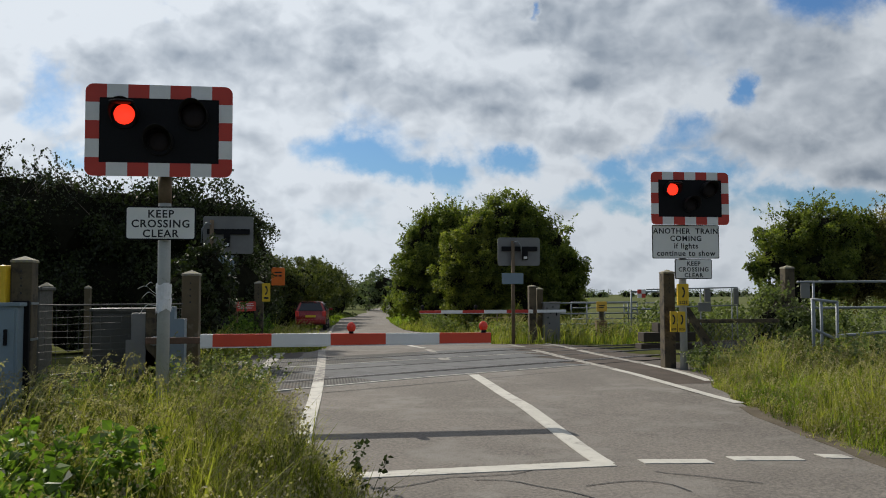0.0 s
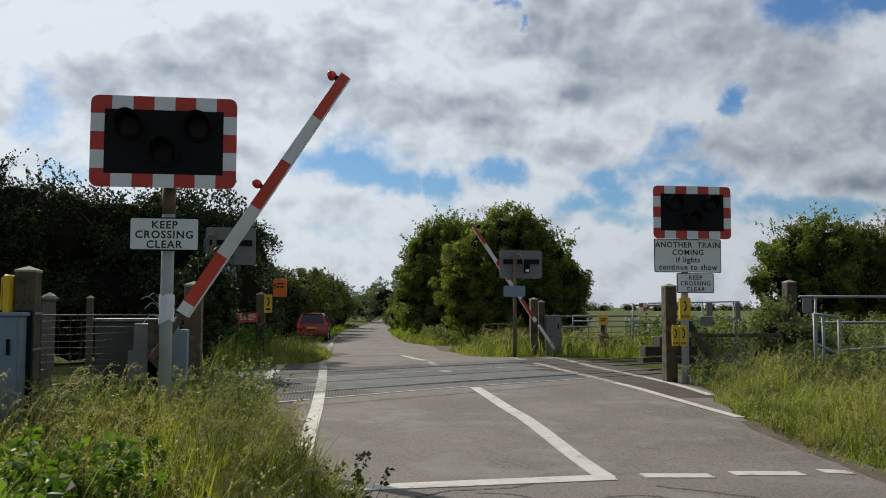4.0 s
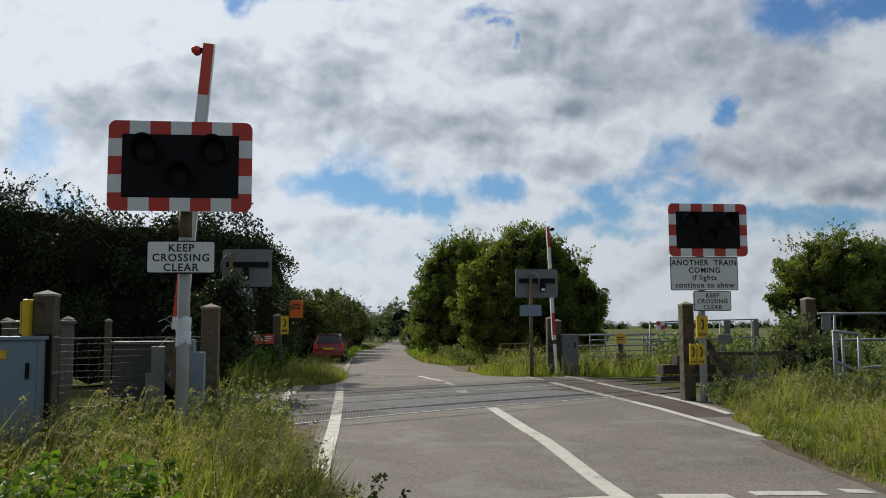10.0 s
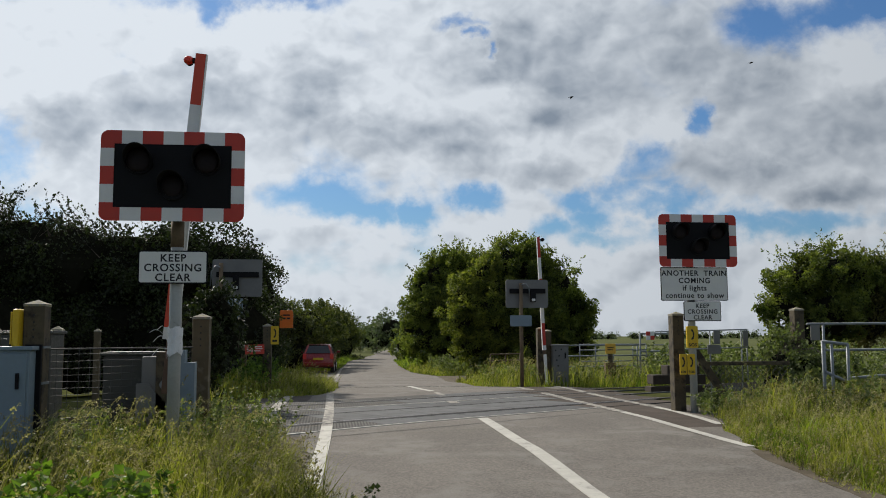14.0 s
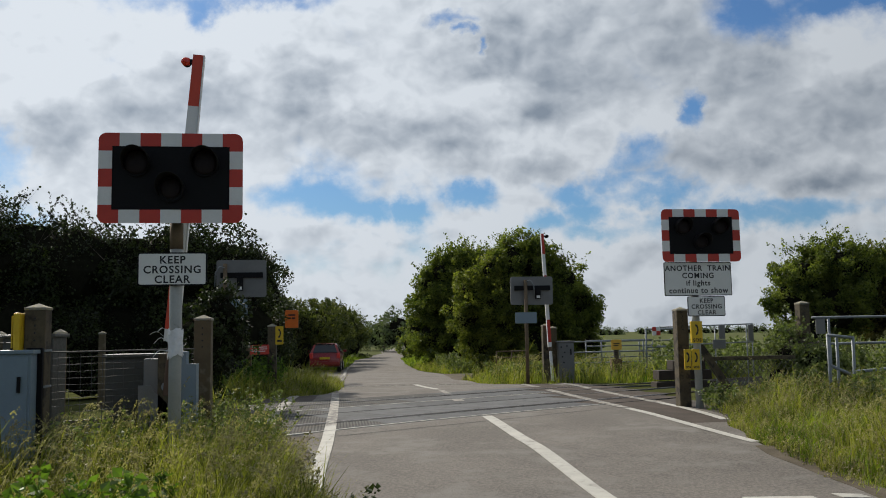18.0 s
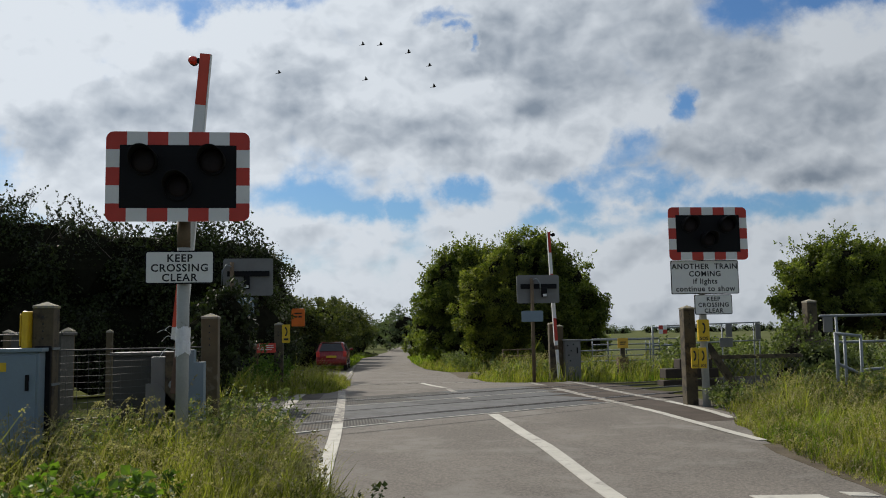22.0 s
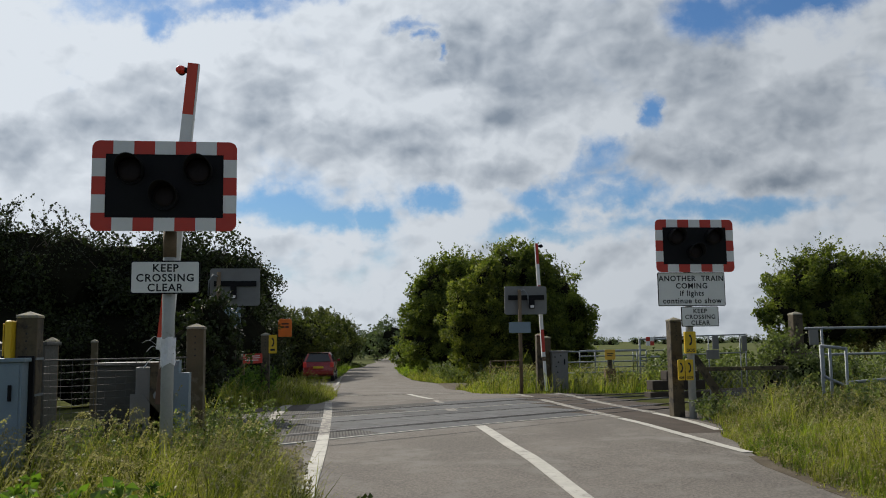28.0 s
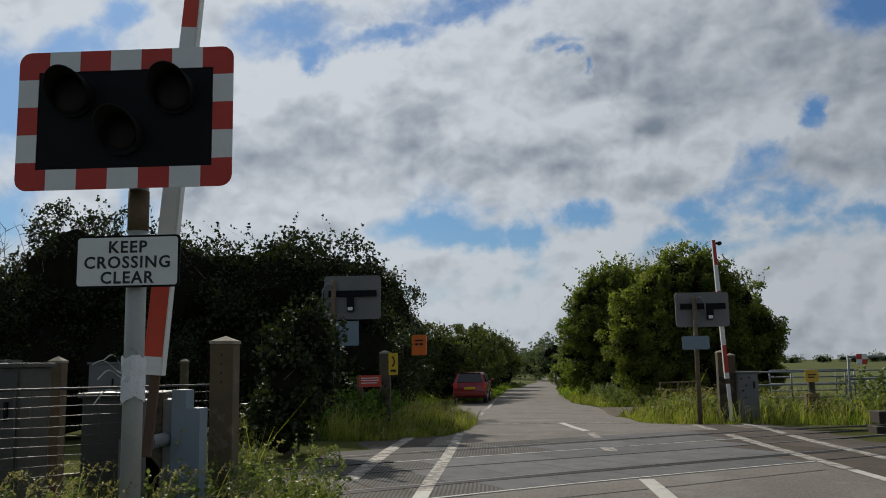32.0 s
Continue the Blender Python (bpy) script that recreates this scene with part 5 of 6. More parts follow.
def cabinet(name, x0, x1, y0, y1, z0, z1, material, label, doors=1, vents=0, roof=True):
    c = thing(name, (x0 + x1) / 2, (y0 + y1) / 2, z0, label, "cabinet", "trackside cabinets")
    w, d, h = (x1 - x0) / 2, (y1 - y0) / 2, z1 - z0
    part("body", boxed(-w, w, -d, d, -0.1, h - 0.04, 0.01), material, c)
    if roof:
        part("roof", boxed(-w - 0.03, w + 0.03, -d - 0.03, d + 0.03, h - 0.04, h, 0.008), material, c)
    for i in range(doors):
        a = -w + 0.02 + (2 * w - 0.04) * i / doors
        b = -w + 0.02 + (2 * w - 0.04) * (i + 1) / doors
        dr = part("door", boxed(a + 0.006, b - 0.006, -d - 0.014, -d + 0.01, 0.06, h - 0.07, 0.005), material, c)
        part("handle", boxed(b - 0.1, b - 0.07, -d - 0.045, -d - 0.01, h * 0.68, h * 0.68 + 0.16, 0.006), BLACK, dr, "black lever handle")
        for k in range(vents):
            part("louvre", boxed(a + 0.08, b - 0.12, -d - 0.022, -d - 0.012, 0.18 + 0.05 * k, 0.2 + 0.05 * k), material, dr)
    return c


blue_cabinet = cabinet("equipment_cabinet", -6.75, -5.37, 9.76, 10.02, 0.25, 1.58, CABINET, "blue grey steel trackside cabinet beside the post")
part("warning_label", boxed(0.3, 0.38, -0.152, -0.142, 1.1, 1.19), YELLOW, blue_cabinet, "small yellow warning label")
cabinet("equipment_cabinet", -6.16, -5.6, 11.2, 11.7, 0.25, 1.75, CABGREY, "plain grey trackside cabinet behind the post")
cabinet("equipment_cabinet", -9.9, -8.7, 21.5, 22.1, 0.3, 1.84, GREYPLATE, "grey two door relay cabinet before the hedge", 2)
cabinet("equipment_cabinet", -12.6, -10.9, 20.0, 20.7, 0.3, 1.9, GREYPLATE, "long pale grey relay cabinet before the hedge", 3)
cabinet("barrier_machine", -4.95, -4.32, 10.95, 11.45, 0.2, 1.5, CABGREY, "stained grey barrier machine housing behind the fence", 1)
casing = thing("barrier_pedestal", -3.98, 10.72, 0.2, "pale grey barrier pedestal panel beside the concrete post", "barrier")
part("side_panel", prism(bmesh.new(), [(-0.13, 0.45), (0.09, 0.1), (0.09, 1.18), (-0.02, 1.18), (-0.02, 1.32), (-0.13, 1.32)], -0.06, 0.12), CABINET, casing, "pale painted steel panel")
part("upright", boxed(-0.34, -0.22, -0.02, 0.1, -0.2, 1.3, 0.006), DARKCONC, casing, "dark upright")
part("motor_cover", boxed(-0.5, -0.14, 0.0, 0.3, 0.5, 1.25, 0.02), GREYPLATE, casing)
part("weight_plate", prism(bmesh.new(), [(-0.55, 0.2), (-0.15, 0.2), (-0.15, 0.65), (-0.42, 0.95), (-0.55, 0.95)], -0.02, 0.02), GREYPLATE, casing, "slanted grey counterweight plate")
part("pivot_shaft", tubed((-0.19, -0.34, 0.95), (-0.19, 0.2, 0.95), 0.05, None, 14), GALV, casing)

far_cab = cabinet("barrier_machine", 3.95, 4.42, 24.75, 25.25, 0.2, 1.42, GREYPLATE, "pale grey barrier machine beyond the tracks with dark bolt holes", 1)
for i, (a, b) in enumerate(((-0.15, 1.05), (-0.05, 0.9), (-0.12, 0.78), (0.02, 1.08), (-0.08, 0.62))):
    part("bolt", tubed((a, -0.285, b), (a, -0.26, b), 0.022, None, 8), INK, far_cab)


# ---- telephone plates and small signs ----
def handset(parent, x, z, y, s):
    bm = bmesh.new()
    n = 10
    outer, inner = [], []
    for i in range(n + 1):
        a = radians(-75 + 150 * i / n)
        k = 1.0 if 2 < i < n - 2 else 1.12
        outer.append((x - 0.3 * s + s * 0.62 * math.cos(a) * k, z + s * math.sin(a)))
        inner.append((x - 0.3 * s + s * (0.36 if 2 < i < n - 2 else 0.1) * math.cos(a), z + s * (0.8 if 2 < i < n - 2 else 0.9) * math.sin(a)))
    for i in range(n):
        q = [outer[i], outer[i + 1], inner[i + 1], inner[i]]
        va = [bm.verts.new((p[0], y - 0.002, p[1])) for p in q]
        bm.faces.new(va)
    bmesh.ops.remove_doubles(bm, verts=bm.verts, dist=0.0005)
    bmesh.ops.recalc_face_normals(bm, faces=bm.faces)
    r = bmesh.ops.extrude_face_region(bm, geom=list(bm.faces))
    for v in r["geom"]:
        if isinstance(v, bmesh.types.BMVert):
            v.co.y += 0.0015
    return part("handset_mark", bm, INK, parent)


def phone_plate(x0, x1, z0, z1, y, label, deep, sos):
    p = thing("telephone_plate", (x0 + x1) / 2, y, (z0 + z1) / 2, label, "sign", "telephone plates")
    w, h = (x1 - x0) / 2, (z1 - z0) / 2
    part("plate", prism(bmesh.new(), rounded(-w, w, -h, h, 0.015, 3), 0, deep), YELLOW, p)
    handset(p, 0.0, h * 0.22, -0.001, h * 0.52)
    if sos:
        words("lettering", "SOS", w * 0.8, 0.0, -0.002, -h * 0.74, INK, p, bold=0.002, spacing=1.1)
    else:
        part("text_bar", boxed(-w * 0.6, w * 0.6, -0.004, -0.001, -h * 0.72, -h * 0.5), INK, p, "unreadable dark wording")
    return p


phone_plate(3.52, 3.71, 1.45, 1.81, 14.35, "yellow telephone plate with a black handset on the signal post", 0.05, True)
phone_plate(3.385, 3.5, 1.01, 1.35, 14.36, "narrow yellow telephone plate with a black handset", 0.02, True)
phone_plate(3.51, 3.64, 1.01, 1.35, 14.34, "yellow telephone plate fixed to the signal post", 0.02, True)
phone_plate(-3.69, -3.51, 1.5, 1.92, 20.93, "yellow telephone plate on the far dark post", 0.02, False)
box_phone = thing("telephone_box", -5.57, 10.0, 1.5, "yellow trackside telephone case on the side of the post", "telephone")
part("case", boxed(-0.03, 0.04, -0.12, 0.12, 0.0, 0.46, 0.025), YELLOW, box_phone)
part("lid", boxed(-0.05, -0.035, -0.1, 0.1, 0.03, 0.43, 0.006), YELLOW, box_phone)
part("hinge", boxed(-0.045, -0.025, -0.13, -0.11, 0.05, 0.1), BLACK, box_phone)


def bars_sign(name, x0, x1, z0, z1, y, material, bars, label, category="sign", post=None, deep=0.02, rz=0, tilt=0):
    s = thing(name, (x0 + x1) / 2, y, (z0 + z1) / 2, label, category)
    s.matrix_world = pose((x0 + x1) / 2, y, (z0 + z1) / 2, 0, tilt, rz)
    w, h = (x1 - x0) / 2, (z1 - z0) / 2
    part("plate", prism(bmesh.new(), rounded(-w, w, -h, h, 0.02, 3), 0, deep), material, s)
    for bx0, bx1, bz0, bz1, m in bars:
        part("text_bar", boxed(bx0 * w, bx1 * w, -0.005, -0.001, bz0 * h, bz1 * h), m, s, "unreadable wording")
    if post:
        part("post", tubed((0, deep + 0.035, post - (z0 + z1) / 2), (0, deep + 0.035, h * 0.6), 0.035, None, 10), GALV, s)
    return s


bars_sign("red_notice", -4.26, -3.83, 1.28, 1.5, 20.9, SIGNRED, [(-.8, .75, .45, .6, WHITE), (-.8, .8, .05, .2, WHITE), (-.8, .6, -.4, -.25, WHITE)], "small red notice with pale unreadable lines on a post", tilt=-1)
orange = bars_sign("orange_box_sign", -3.81, -3.42, 1.94, 2.44, 27.0, ORANGE, [(-.55, .55, .45, .62, INK), (-.55, -.1, .05, .25, INK), (.05, .55, .05, .25, INK)], "bright orange box sign on a grey pole by the hedge", post=0.0, deep=0.14)
part("lid", boxed(-0.17, 0.17, -0.01, 0.16, 0.25, 0.28, 0.006), ORANGE, orange)
amber = bars_sign("amber_notice", 5.92, 6.24, 1.12, 1.42, 26.0, AMBERSIGN, [(-.6, .6, .1, .3, INK), (-.6, .4, -.3, -.1, INK)], "amber notice plate on a short dark post")
part("post", boxed(-0.07, 0.07, 0.022, 0.1, -1.1, 0.0, 0.01), DARKCONC, amber)
part("junction_case", boxed(-0.16, 0.16, 0.0, 0.2, -1.0, -0.42, 0.01), RUSTRAIL, amber, "dark rusty case on the post")


# ---- the backs of the far signals ----
def signal_back(px, py, x0, x1, z0, z1, low, label, boxes):
    s = thing("crossing_signal", 0, 0, 0, label, "traffic signal", "crossing signals")
    part("post", tubed((px, py, 0.0), (px, py, z1 - 0.1), 0.05, None, 16), TIMBER, s, "grey painted steel post", True)
    part("backboard", prism(bmesh.new(), rounded(x0, x1, z0, z1, 0.06), py + 0.1, py + 0.14), GREYPLATE, s, "plain grey back of the light board")
    zc = z0 + (z1 - z0) * 0.55
    part("channel", boxed(x0 + 0.1, x1 - 0.08, py + 0.05, py + 0.1, zc - 0.03, zc + 0.1, 0.005), BLACK, s, "dark cross channel")
    part("junction_box", boxed(px + 0.28, px + 0.42, py - 0.02, py + 0.09, z0 + 0.16, zc, 0.008), BLACK, s)
    part("label_plate", boxed(px + 0.3, px + 0.4, py - 0.026, py - 0.021, z0 + 0.18, z0 + 0.25), WHITE, s, "small white label")
    side = 1 if boxes > 0 else -1
    part("cable", sweep([(px + side * 0.0, py - 0.03, zc + 0.2), (px + side * 0.12, py - 0.07, zc + 0.24), (px + side * 0.22, py - 0.05, zc + 0.1), (px + side * 0.25, py + 0.02, z0 + 0.25)], 0.017, 8), GALV, s, "looped grey conduit", True)
    part("plate_back", prism(bmesh.new(), rounded(*low, 0.02, 3), py - 0.1, py - 0.085), CABINET, s, "plain back of a sign plate")
    return s


signal_back(-4.96, 22.0, -5.18, -3.99, 2.65, 3.56, (-4.9, -4.42, 2.1, 2.6), "back of a grey crossing signal before the dark hedge", -1)
signal_back(2.89, 24.0, 2.49, 3.68, 2.44, 3.22, (2.56, 3.16, 1.93, 2.23), "back of a grey crossing signal before the tree", 1)


# ---- railings and gates ----
def tube_frame(name, label, category, runs, r, material, group=""):
    f = thing(name, *runs[0][1], label, category, group)
    o = Vector(runs[0][1])
    for kind, a, b in runs:
        part(kind, tubed(Vector(a) - o, Vector(b) - o, r, None, 10), material, f, "", True)
    return f


runs = [("post", (x, 14.6, 0.1), (x, 14.6, 1.84)) for x in (6.1, 7.7, 9.2, 10.7, 12.2)]
runs += [("rail", (5.8, 14.6, 1.84), (12.3, 14.6, 1.86)), ("rail", (6.1, 14.6, 1.39), (12.3, 14.6, 1.41))]
back_rail = tube_frame("handrail", "galvanised tube handrail along the bank", "railing", runs, 0.022, GALV, "railings")
part("sign_back", boxed(-0.25, -0.08, -0.03, -0.01, 1.46, 1.72, 0.005), GREYPLATE, back_rail, "grey plate hung from the rail")
runs = [("rail", (5.34, 13.4, 1.55), (5.72, 13.3, 1.5)), ("rail", (5.36, 13.4, 1.08), (5.72, 13.3, 0.9)), ("post", (5.36, 13.4, 0.25), (5.35, 13.4, 1.56)), ("post", (5.48, 13.37, 0.25), (5.48, 13.37, 1.54)), ("post", (5.69, 13.3, 0.2), (5.71, 13.3, 1.51)),
        ("rail", (5.72, 13.35, 0.97), (9.0, 13.9, 1.12)), ("post", (9.0, 13.9, 0.2), (9.0, 13.9, 1.14))]
tube_frame("handrail", "short pale galvanised return rail in the grass", "railing", runs, 0.024, GALV, "railings")
runs = [("rail", (4.0, 17.0, 1.73), (6.02, 17.2, 1.77)), ("rail", (4.3, 17.03, 1.375), (6.02, 17.2, 1.41)), ("post", (5.18, 17.12, 0.2), (5.18, 17.12, 1.76)), ("post", (5.88, 17.19, 0.2), (5.88, 17.19, 1.78)), ("post", (6.0, 17.2, 0.2), (6.0, 17.2, 1.78))]
rail_c = tube_frame("handrail", "grey tube railing beside the track", "railing", runs, 0.013, GALV, "railings")
part("sign_back", boxed(1.24, 1.37, 0.06, 0.08, -0.25, 0.02, 0.005), GREYPLATE, rail_c, "grey plate on the railing")
part("sign_back", boxed(1.09, 1.36, 0.03, 0.05, -0.44, -0.26, 0.005), GREYPLATE, rail_c, "grey plate on the railing")
part("sign_back", boxed(1.89, 2.0, 0.13, 0.15, -0.3, 0.02, 0.005), GREYPLATE, rail_c, "grey plate on the railing")


def mesh_panel():
    p = thing("mesh_fence_panel", 4.25, 15.6, 0.55, "dark wire mesh panel with a raking timber brace", "fence")
    part("top_board", boxed(0, 1.75, -0.02, 0.02, 0.56, 0.63, 0.004), DARKCONC, p)
    for i in range(15):
        a = i * 0.12
        part("mesh_wire", tubed((a, 0, 0.0), (min(1.75, a + 0.45), 0, 0.56 * min(1, (1.75 - a) / 0.45)), 0.005, None, 5), WIRE, p)
        part("mesh_wire", tubed((a, 0.01, 0.56), (min(1.75, a + 0.45), 0.01, 0.56 - 0.56 * min(1, (1.75 - a) / 0.45)), 0.005, None, 5), WIRE, p)
    part("brace", prism(bmesh.new(), [(-0.15, 0.85), (-0.02, 0.85), (0.6, -0.1), (0.44, -0.1)], -0.1, -0.03), DARKCONC, p, "raking dark brace")


mesh_panel()


def gate(name, x0, y0, x1, y1, top, low, n, label, material=GALV):
    runs = [("bar", (x0, y0, low + (top - low) * i / (n - 1)), (x1, y1, low + (top - low) * i / (n - 1))) for i in range(n)]
    for t in (0.0, 0.5, 1.0):
        runs.append(("stile", (x0 + (x1 - x0) * t, y0 + (y1 - y0) * t, low), (x0 + (x1 - x0) * t, y0 + (y1 - y0) * t, top)))
    return tube_frame(name, label, "gate", runs, 0.022, material, "field gates")


gate("field_gate", 4.6, 27.2, 7.5, 27.6, 1.36, 0.7, 3, "pale galvanised rail fence before the field")
gate("field_gate", 6.6, 31.0, 9.2, 31.3, 1.35, 0.55, 5, "pale tubular steel field gate")
gate("field_gate", 9.3, 33.0, 12.2, 33.0, 1.3, 0.5, 5, "pale tubular steel field gate further off")
gate("field_gate", 3.6, 32.4, 4.9, 33.2, 1.0, 0.3, 4, "low wooden rail gate at the field entrance", TIMBER)
gp = tube_frame("gate_post", "pale steel gate post with an arm", "post", [("post", (7.6, 27.6, 0.1), (7.6, 27.6, 1.75)), ("arm", (7.6, 27.6, 1.72), (9.6, 28.0, 1.72)), ("arm", (7.6, 27.6, 1.15), (9.6, 28.0, 1.15))], 0.03, GALV)
for i in range(2):
    for j in range(2):
        part("check", boxed(0.2 + 0.135 * j, 0.335 + 0.135 * j, -0.05, -0.035, 1.42 + 0.135 * i, 1.555 + 0.135 * i), RED if (i + j) % 2 else WHITE, gp)
sleepers = thing("timber_stack", 5.1, 20.6, 0.25, "stack of dark old railway timbers by the track", "timber")
for i, (a, b, z) in enumerate(((0.0, 1.5, 0.12), (0.1, 1.4, 0.38), (0.5, 1.3, 0.6))):
    part("timber", boxed(a, b, -0.4 + 0.1 * i, 0.0 + 0.1 * i, z - 0.12, z + 0.1, 0.015), SLEEPER, sleepers)


# ---- parked car ----
def parked_car():
    c = thing("parked_car", -2.83, 45.2, road_z(45.6), "small dark red hatchback parked half off the lane", "car", rz=-3)
    # side outline: y forward, z up; half width at each height
    prof = [(0.05, 0.32), (0.0, 0.55), (0.02, 0.78), (0.1, 0.98), (0.34, 1.38), (0.5, 1.44), (1.4, 1.46), (2.1, 1.36), (2.85, 0.98), (3.6, 0.86), (3.78, 0.6), (3.75, 0.3), (3.2, 0.24), (0.4, 0.24)]

    def hw(y, z):
        w = 0.81 if z < 0.95 else 0.81 - (z - 0.95) * 0.52
        return w - 0.05 * max(0, (0.25 - y) / 0.25) - 0.08 * max(0, (y - 3.2) / 0.5) - (0.05 if z < 0.3 else 0)
    bm = bmesh.new()
    L = [bm.verts.new((-hw(y, z), y, z)) for y, z in prof]
    R = [bm.verts.new((hw(y, z), y, z)) for y, z in prof]
    n = len(prof)
    for i in range(n):
        j = (i + 1) % n
        bm.faces.new((L[i], L[j], R[j], R[i]))
    bm.faces.new(L[::-1])
    bm.faces.new(R)
    bmesh.ops.recalc_face_normals(bm, faces=bm.faces)
    bmesh.ops.bevel(bm, geom=list(bm.edges), offset=0.05, segments=3, profile=0.6, affect="EDGES")
    part("body", bm, CARRED, c, "dark red bodywork", True)

    def quad_part(name, pts, material, t=0.012, label=""):
        bm = bmesh.new()
        v = [bm.verts.new(p) for p in pts]
        f = bm.faces.new(v)
        f.normal_update()
        bmesh.ops.solidify(bm, geom=[f], thickness=t)
        bmesh.ops.recalc_face_normals(bm, faces=bm.faces)
        return part(name, bm, material, c, label)
    quad_part("rear_window", [(-0.62, 0.075, 1.0), (0.62, 0.075, 1.0), (0.47, 0.3, 1.37), (-0.47, 0.3, 1.37)], GLASS, 0.02, "dark tinted rear window")
    for s in (-1, 1):
        quad_part("side_window", [(s * 0.8, 0.45, 1.0), (s * 0.8, 1.35, 1.0), (s * 0.665, 1.35, 1.36), (s * 0.67, 0.6, 1.35)], GLASS)
        quad_part("side_window", [(s * 0.8, 1.42, 1.0), (s * 0.79, 2.5, 1.0), (s * 0.675, 2.0, 1.33), (s * 0.665, 1.42, 1.36)], GLASS)
        part("tail_light", boxed(s * 0.68 - 0.09, s * 0.68 + 0.09, -0.012, 0.12, 0.7, 0.98, 0.03), TAILLIGHT, c, "red tail light")
        part("mirror", boxed(s * 0.93 - 0.09, s * 0.93 + 0.09, 2.2, 2.32, 0.98, 1.1, 0.03), CARRED, c)
        for y in (0.62, 3.05):
            tyre = part("wheel", tubed((s * 0.6, y, 0.29), (s * 0.8, y, 0.29), 0.29, None, 22), TYRE, c, "black tyre", True)
            part("rim", tubed((s * 0.79, y, 0.29), (s * 0.81, y, 0.29), 0.19, 0.17, 18), SILVER, tyre)
    part("bumper", boxed(-0.76, 0.76, -0.05, 0.15, 0.36, 0.56, 0.04), CARRED, c)
    part("number_plate", boxed(-0.26, 0.26, -0.016, 0.01, 0.66, 0.77, 0.004), YELLOW, c, "plain yellow plate")
    part("screen_header", boxed(-0.5, 0.5, 0.3, 0.42, 1.38, 1.43, 0.015), BLACK, c)


parked_car()


# ---- torn plastic on the near post ----
def torn_plastic():
    w = thing("torn_plastic", -3.915, 9.47, 1.56, "torn white plastic sheet wrapped round the signal post", "plastic wrap")
    bm = bmesh.new()
    g = random.Random(4)
    n, rows = 18, 6
    grid = []
    for j in range(rows):
        z = 0.2 * j / (rows - 1) - (0.05 if j == 0 else 0)
        ring = []
        for i in range(n):
            a = 2 * math.pi * i / n
            r = 0.067 + g.random() * 0.012
            ring.append(bm.verts.new((r * math.cos(a), r * math.sin(a), z + g.uniform(-0.015, 0.015) - (0.05 * g.random() if j == 0 else 0))))
        grid.append(ring)
    for j in range(rows - 1):
        for i in range(n):
            k = (i + 1) % n
            bm.faces.new((grid[j][i], grid[j][k], grid[j + 1][k], grid[j + 1][i]))
    part("sheet", bm, PLASTIC, w)
    for dx, dz, s in ((-0.17, 0.03, 0.13), (-0.13, -0.02, 0.1), (-0.1, 0.03, 0.17), (-0.15, -0.1, 0.02), (0.04, -0.07, 0.03)):
        bm = bmesh.new()
        prev = None
        for i in range(7):
            t = i / 6
            p = Vector((math.copysign(0.06, dx) + dx * t, -0.05 - 0.05 * t, s + dz * t + 0.03 * math.sin(5 * t + dx * 9)))
            h = 0.005 * (1 - t) + 0.0012
            q = [bm.verts.new(p + Vector((0, 0, h))), bm.verts.new(p + Vector((0.004, 0.006, -h)))]
            if prev:
                bm.faces.new((prev[0], prev[1], q[1], q[0]))
            prev = q
        part("strip", bm, PLASTIC, w)


torn_plastic()


# ---- birds passing over ----
def bird():
    b = thing("bird", 0, 60, -50, "small dark bird in flight against the clouds", "bird", "flock of birds")
    bm = bmesh.new()
    bmesh.ops.create_uvsphere(bm, u_segments=10, v_segments=7, radius=1, matrix=Matrix.Diagonal((0.17, 0.05, 0.05, 1)))
    for v in bm.verts:
        if v.co.x < -0.1:
            v.co.z *= 0.5
    part("body", bm, BLACK, b, "", True)
    part("tail", prism(bmesh.new(), [(-0.14, -0.008), (-0.28, -0.012), (-0.28, 0.0), (-0.14, 0.01)], -0.03, 0.03), BLACK, b)
    for s in (-1, 1):
        bm = bmesh.new()
        pts = [(0.06, 0.0), (0.08, 0.14), (0.0, 0.32), (-0.05, 0.15), (-0.06, 0.0)]
        top = [bm.verts.new((x, s * y, 0.008)) for x, y in pts]
        low = [bm.verts.new((x, s * y, -0.004)) for x, y in pts]
        bm.faces.new(top)
        bm.faces.new(low)
        for i in range(5):
            j = (i + 1) % 5
            bm.faces.new((top[i], low[i], low[j], top[j]))
        bmesh.ops.recalc_face_normals(bm, faces=bm.faces)
        part("wing", bm, BLACK, b)
    return b


BIRDS = [bird()]
for _ in range(14):
    BIRDS.append(copy_thing(BIRDS[0], pose(0, 60, -50)))


# ---- motion ----
RISE = [(0, 0.0), (0.2, 0.3), (0.5, 6.4), (1.0, 13.4), (1.5, 22.0), (2.0, 29.1), (2.5, 35.2), (3.0, 41.8), (3.5, 49.2), (4.5, 65.5), (5.0, 73.5), (5.5, 80.2), (5.8, 83.3), (6.2, 85.1), (7.0, 85.2), (32, 85.2)]
FAR_RISE = [(0, 0.0), (0.4, 0.5), (1.0, 10.0), (2.0, 26.0), (3.0, 41.0), (3.5, 48.5), (4.5, 63.0), (5.5, 76.0), (5.8, 81.0), (6.2, 85.5), (6.6, 87.3), (7.5, 87.6), (32, 87.6)]

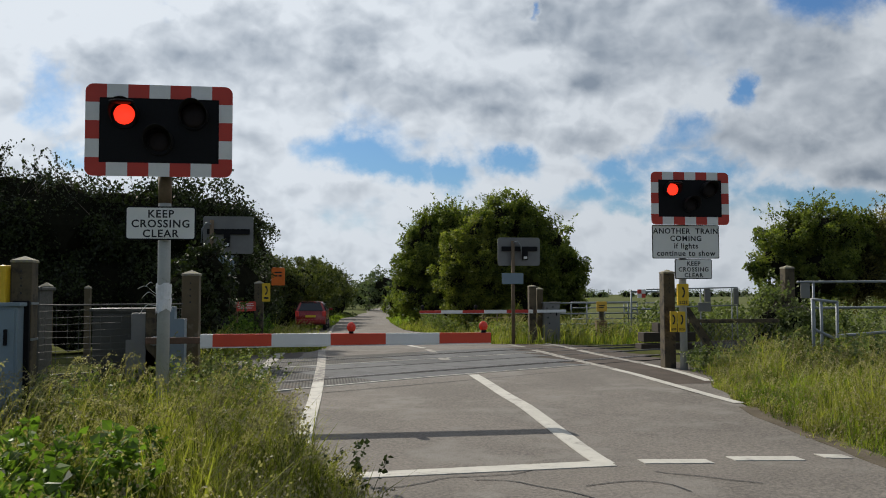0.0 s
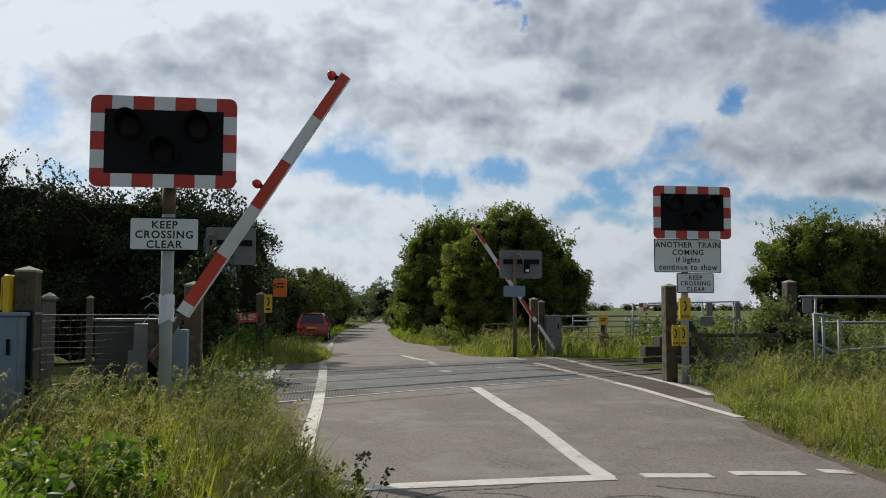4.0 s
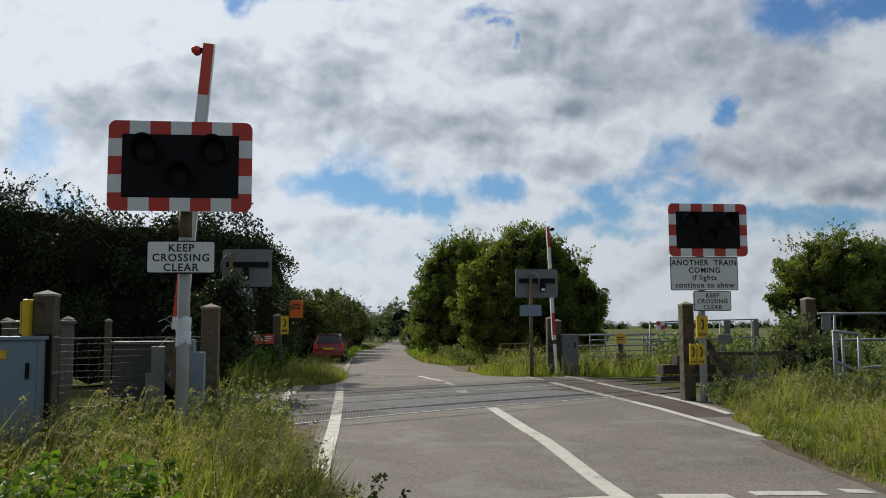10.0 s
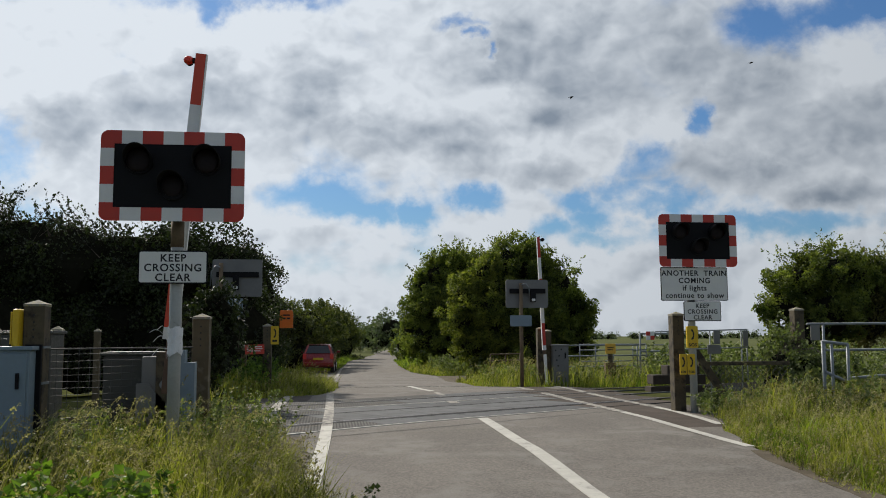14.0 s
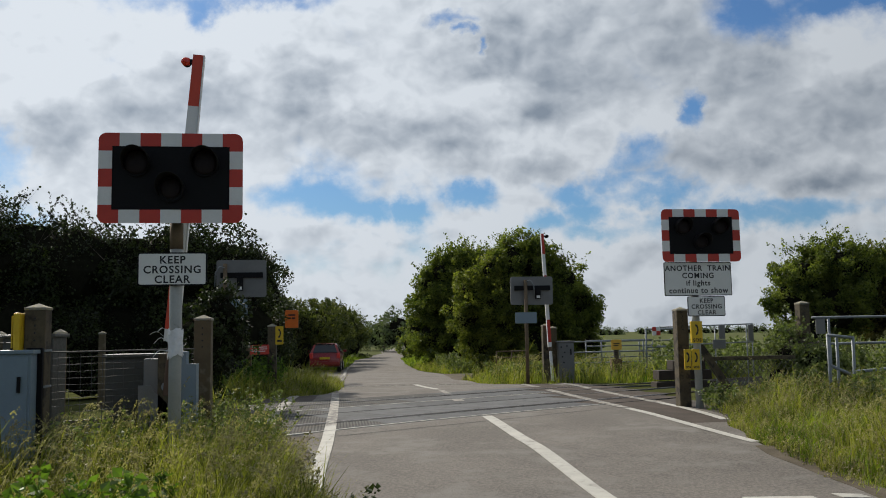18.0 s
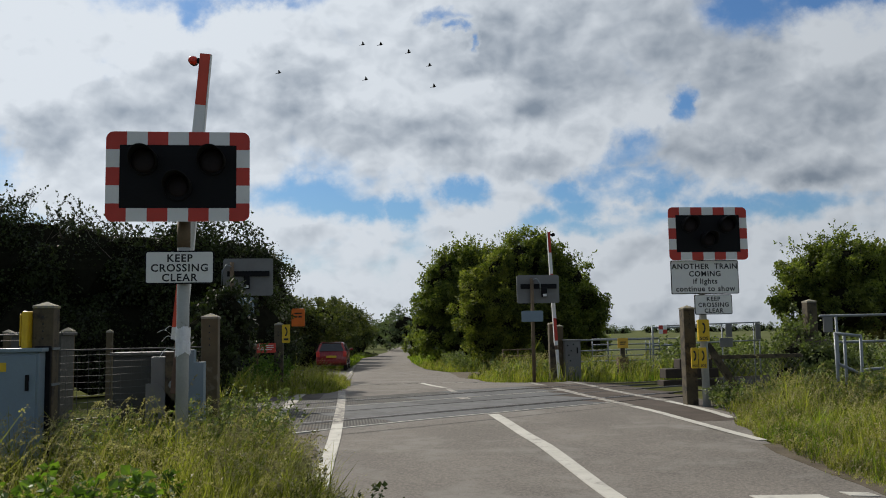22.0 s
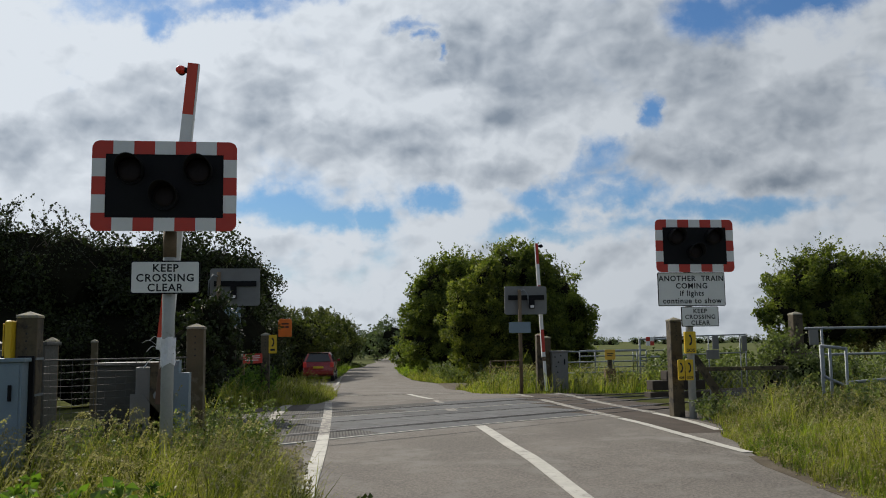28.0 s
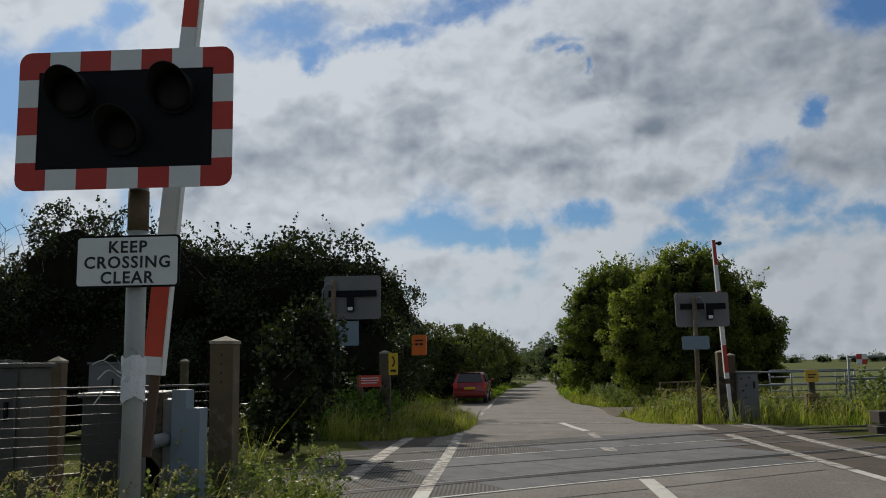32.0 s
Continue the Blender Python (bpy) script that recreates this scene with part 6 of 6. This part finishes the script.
# how far the added flap before each red lamp is lifted, to flash it
FLASH = {"l": [(0, 1), (0.03, 1), (0.07, 0), (0.43, 0), (0.47, 1), (0.83, 1), (0.87, 0), (32, 0)],
         "r": [(0, 0), (0.03, 0), (0.07, 1), (0.43, 1), (0.47, 0), (0.83, 0), (0.87, 1), (1.13, 1), (1.17, 0), (32, 0)]}

# birds: where each is (across, up) at 21.4 s or 12 s, and how fast it goes; two more by the way they take
FLOCK = [(21.4, -9.02, 21.87, 14.2, 6.5), (21.4, -9.86, 19.53, 15.3, 3.95), (21.4, -8.43, 19.31, 15.0, 4.35), (21.4, -5.38, 18.09, 13.2, 5.5), (21.4, -9.85, 16.63, 15.6, 4.6), (21.4, -3.93, 16.69, 13.2, 6.3),
         (21.4, -2.91, 15.0, 12.0, 6.6), (21.4, -12.17, 24.29, 14.5, 5.35), (21.4, -16.06, 17.48, 16.0, 3.8), (21.4, -20.92, 18.61, 15.7, 3.0), (12.0, -9.07, 22.15, 5.8, 8.0), (12.0, -9.51, 20.71, 7.7, 9.3), (12.0, -3.45, 21.93, 9.6, 9.1)]
WAYS = [[(0, -130, 8.0), (11.5, -14.0, 9.3), (12.0, -8.92, 12.07), (12.5, -3.95, 14.84), (13, 1.18, 16.63), (13.5, 6.97, 17.1), (14, 14.95, 18.81), (14.5, 23.5, 20.4), (32, 330, 76)],
        [(0, -130, 8.0), (11.5, -6.0, 10.3), (12.0, -0.76, 12.51), (12.5, 4.7, 14.65), (13, 11.42, 16.33), (13.5, 18.67, 18.78), (14, 28.8, 21.88), (14.5, 38.9, 25.0), (32, 390, 133)]]


def motions():
    walk(CLOUD_TURN, [(t, pose(0, 0, 0, 0.02 * (t - 16), -0.19 * (t - 16), -HEAD + 0.17 * (t - 16))) for t in (0, 8, 16, 24, 32)])
    x, y, z = near_boom.location
    walk(near_boom, [(t, pose(x, y, z, 0, -a, 0)) for t, a in RISE])
    x, y, z = far_boom.location
    walk(far_boom, [(t, pose(x, y, z, 0, a, 0)) for t, a in FAR_RISE])
    for b, (t0, px, pz, vx, vz) in zip(BIRDS, FLOCK):
        lift = min(vz, (pz - 4.0) / t0)
        walk(b, [(0, pose(px - vx * t0, 60, pz - lift * t0, 0, -15, 0)), *[(t0 + k, pose(px + vx * k, 60, pz + vz * k, 0, -15, 0)) for k in (-1.2, -0.8, -0.4, 0, 0.4, 0.8, 1.4, 2)],
                 (32, pose(px + vx * (32 - t0), 60, pz + vz * (32 - t0), 0, -15, 0))])
    for b, way in zip(BIRDS[len(FLOCK):], WAYS):
        walk(b, [(t, pose(x, 60, z, 0, -12, 0)) for t, x, z in way])
    for k, b in enumerate(BIRDS):
        t0 = FLOCK[k][0] - 1.2 if k < len(FLOCK) else 11.6
        for i, wing in enumerate(c for c in b.children if c.name.startswith("wing")):
            s = 1 if i else -1
            walk(wing, [(0, pose(0, 0, 0, s * 20, 0, 0))] + [(t0 + 0.12 * n + 0.02 * (k % 3), pose(0, 0, 0, s * (38 if n % 2 else -22), 0, 0)) for n in range(24)] + [(32, pose(0, 0, 0, s * 20, 0, 0))])
    for sh, side, (a, b, c) in LAMP_FLAPS:
        walk(sh, [(t, pose(a, b, c, -84 * k, 0, 0)) for t, k in FLASH[side]])


motions()
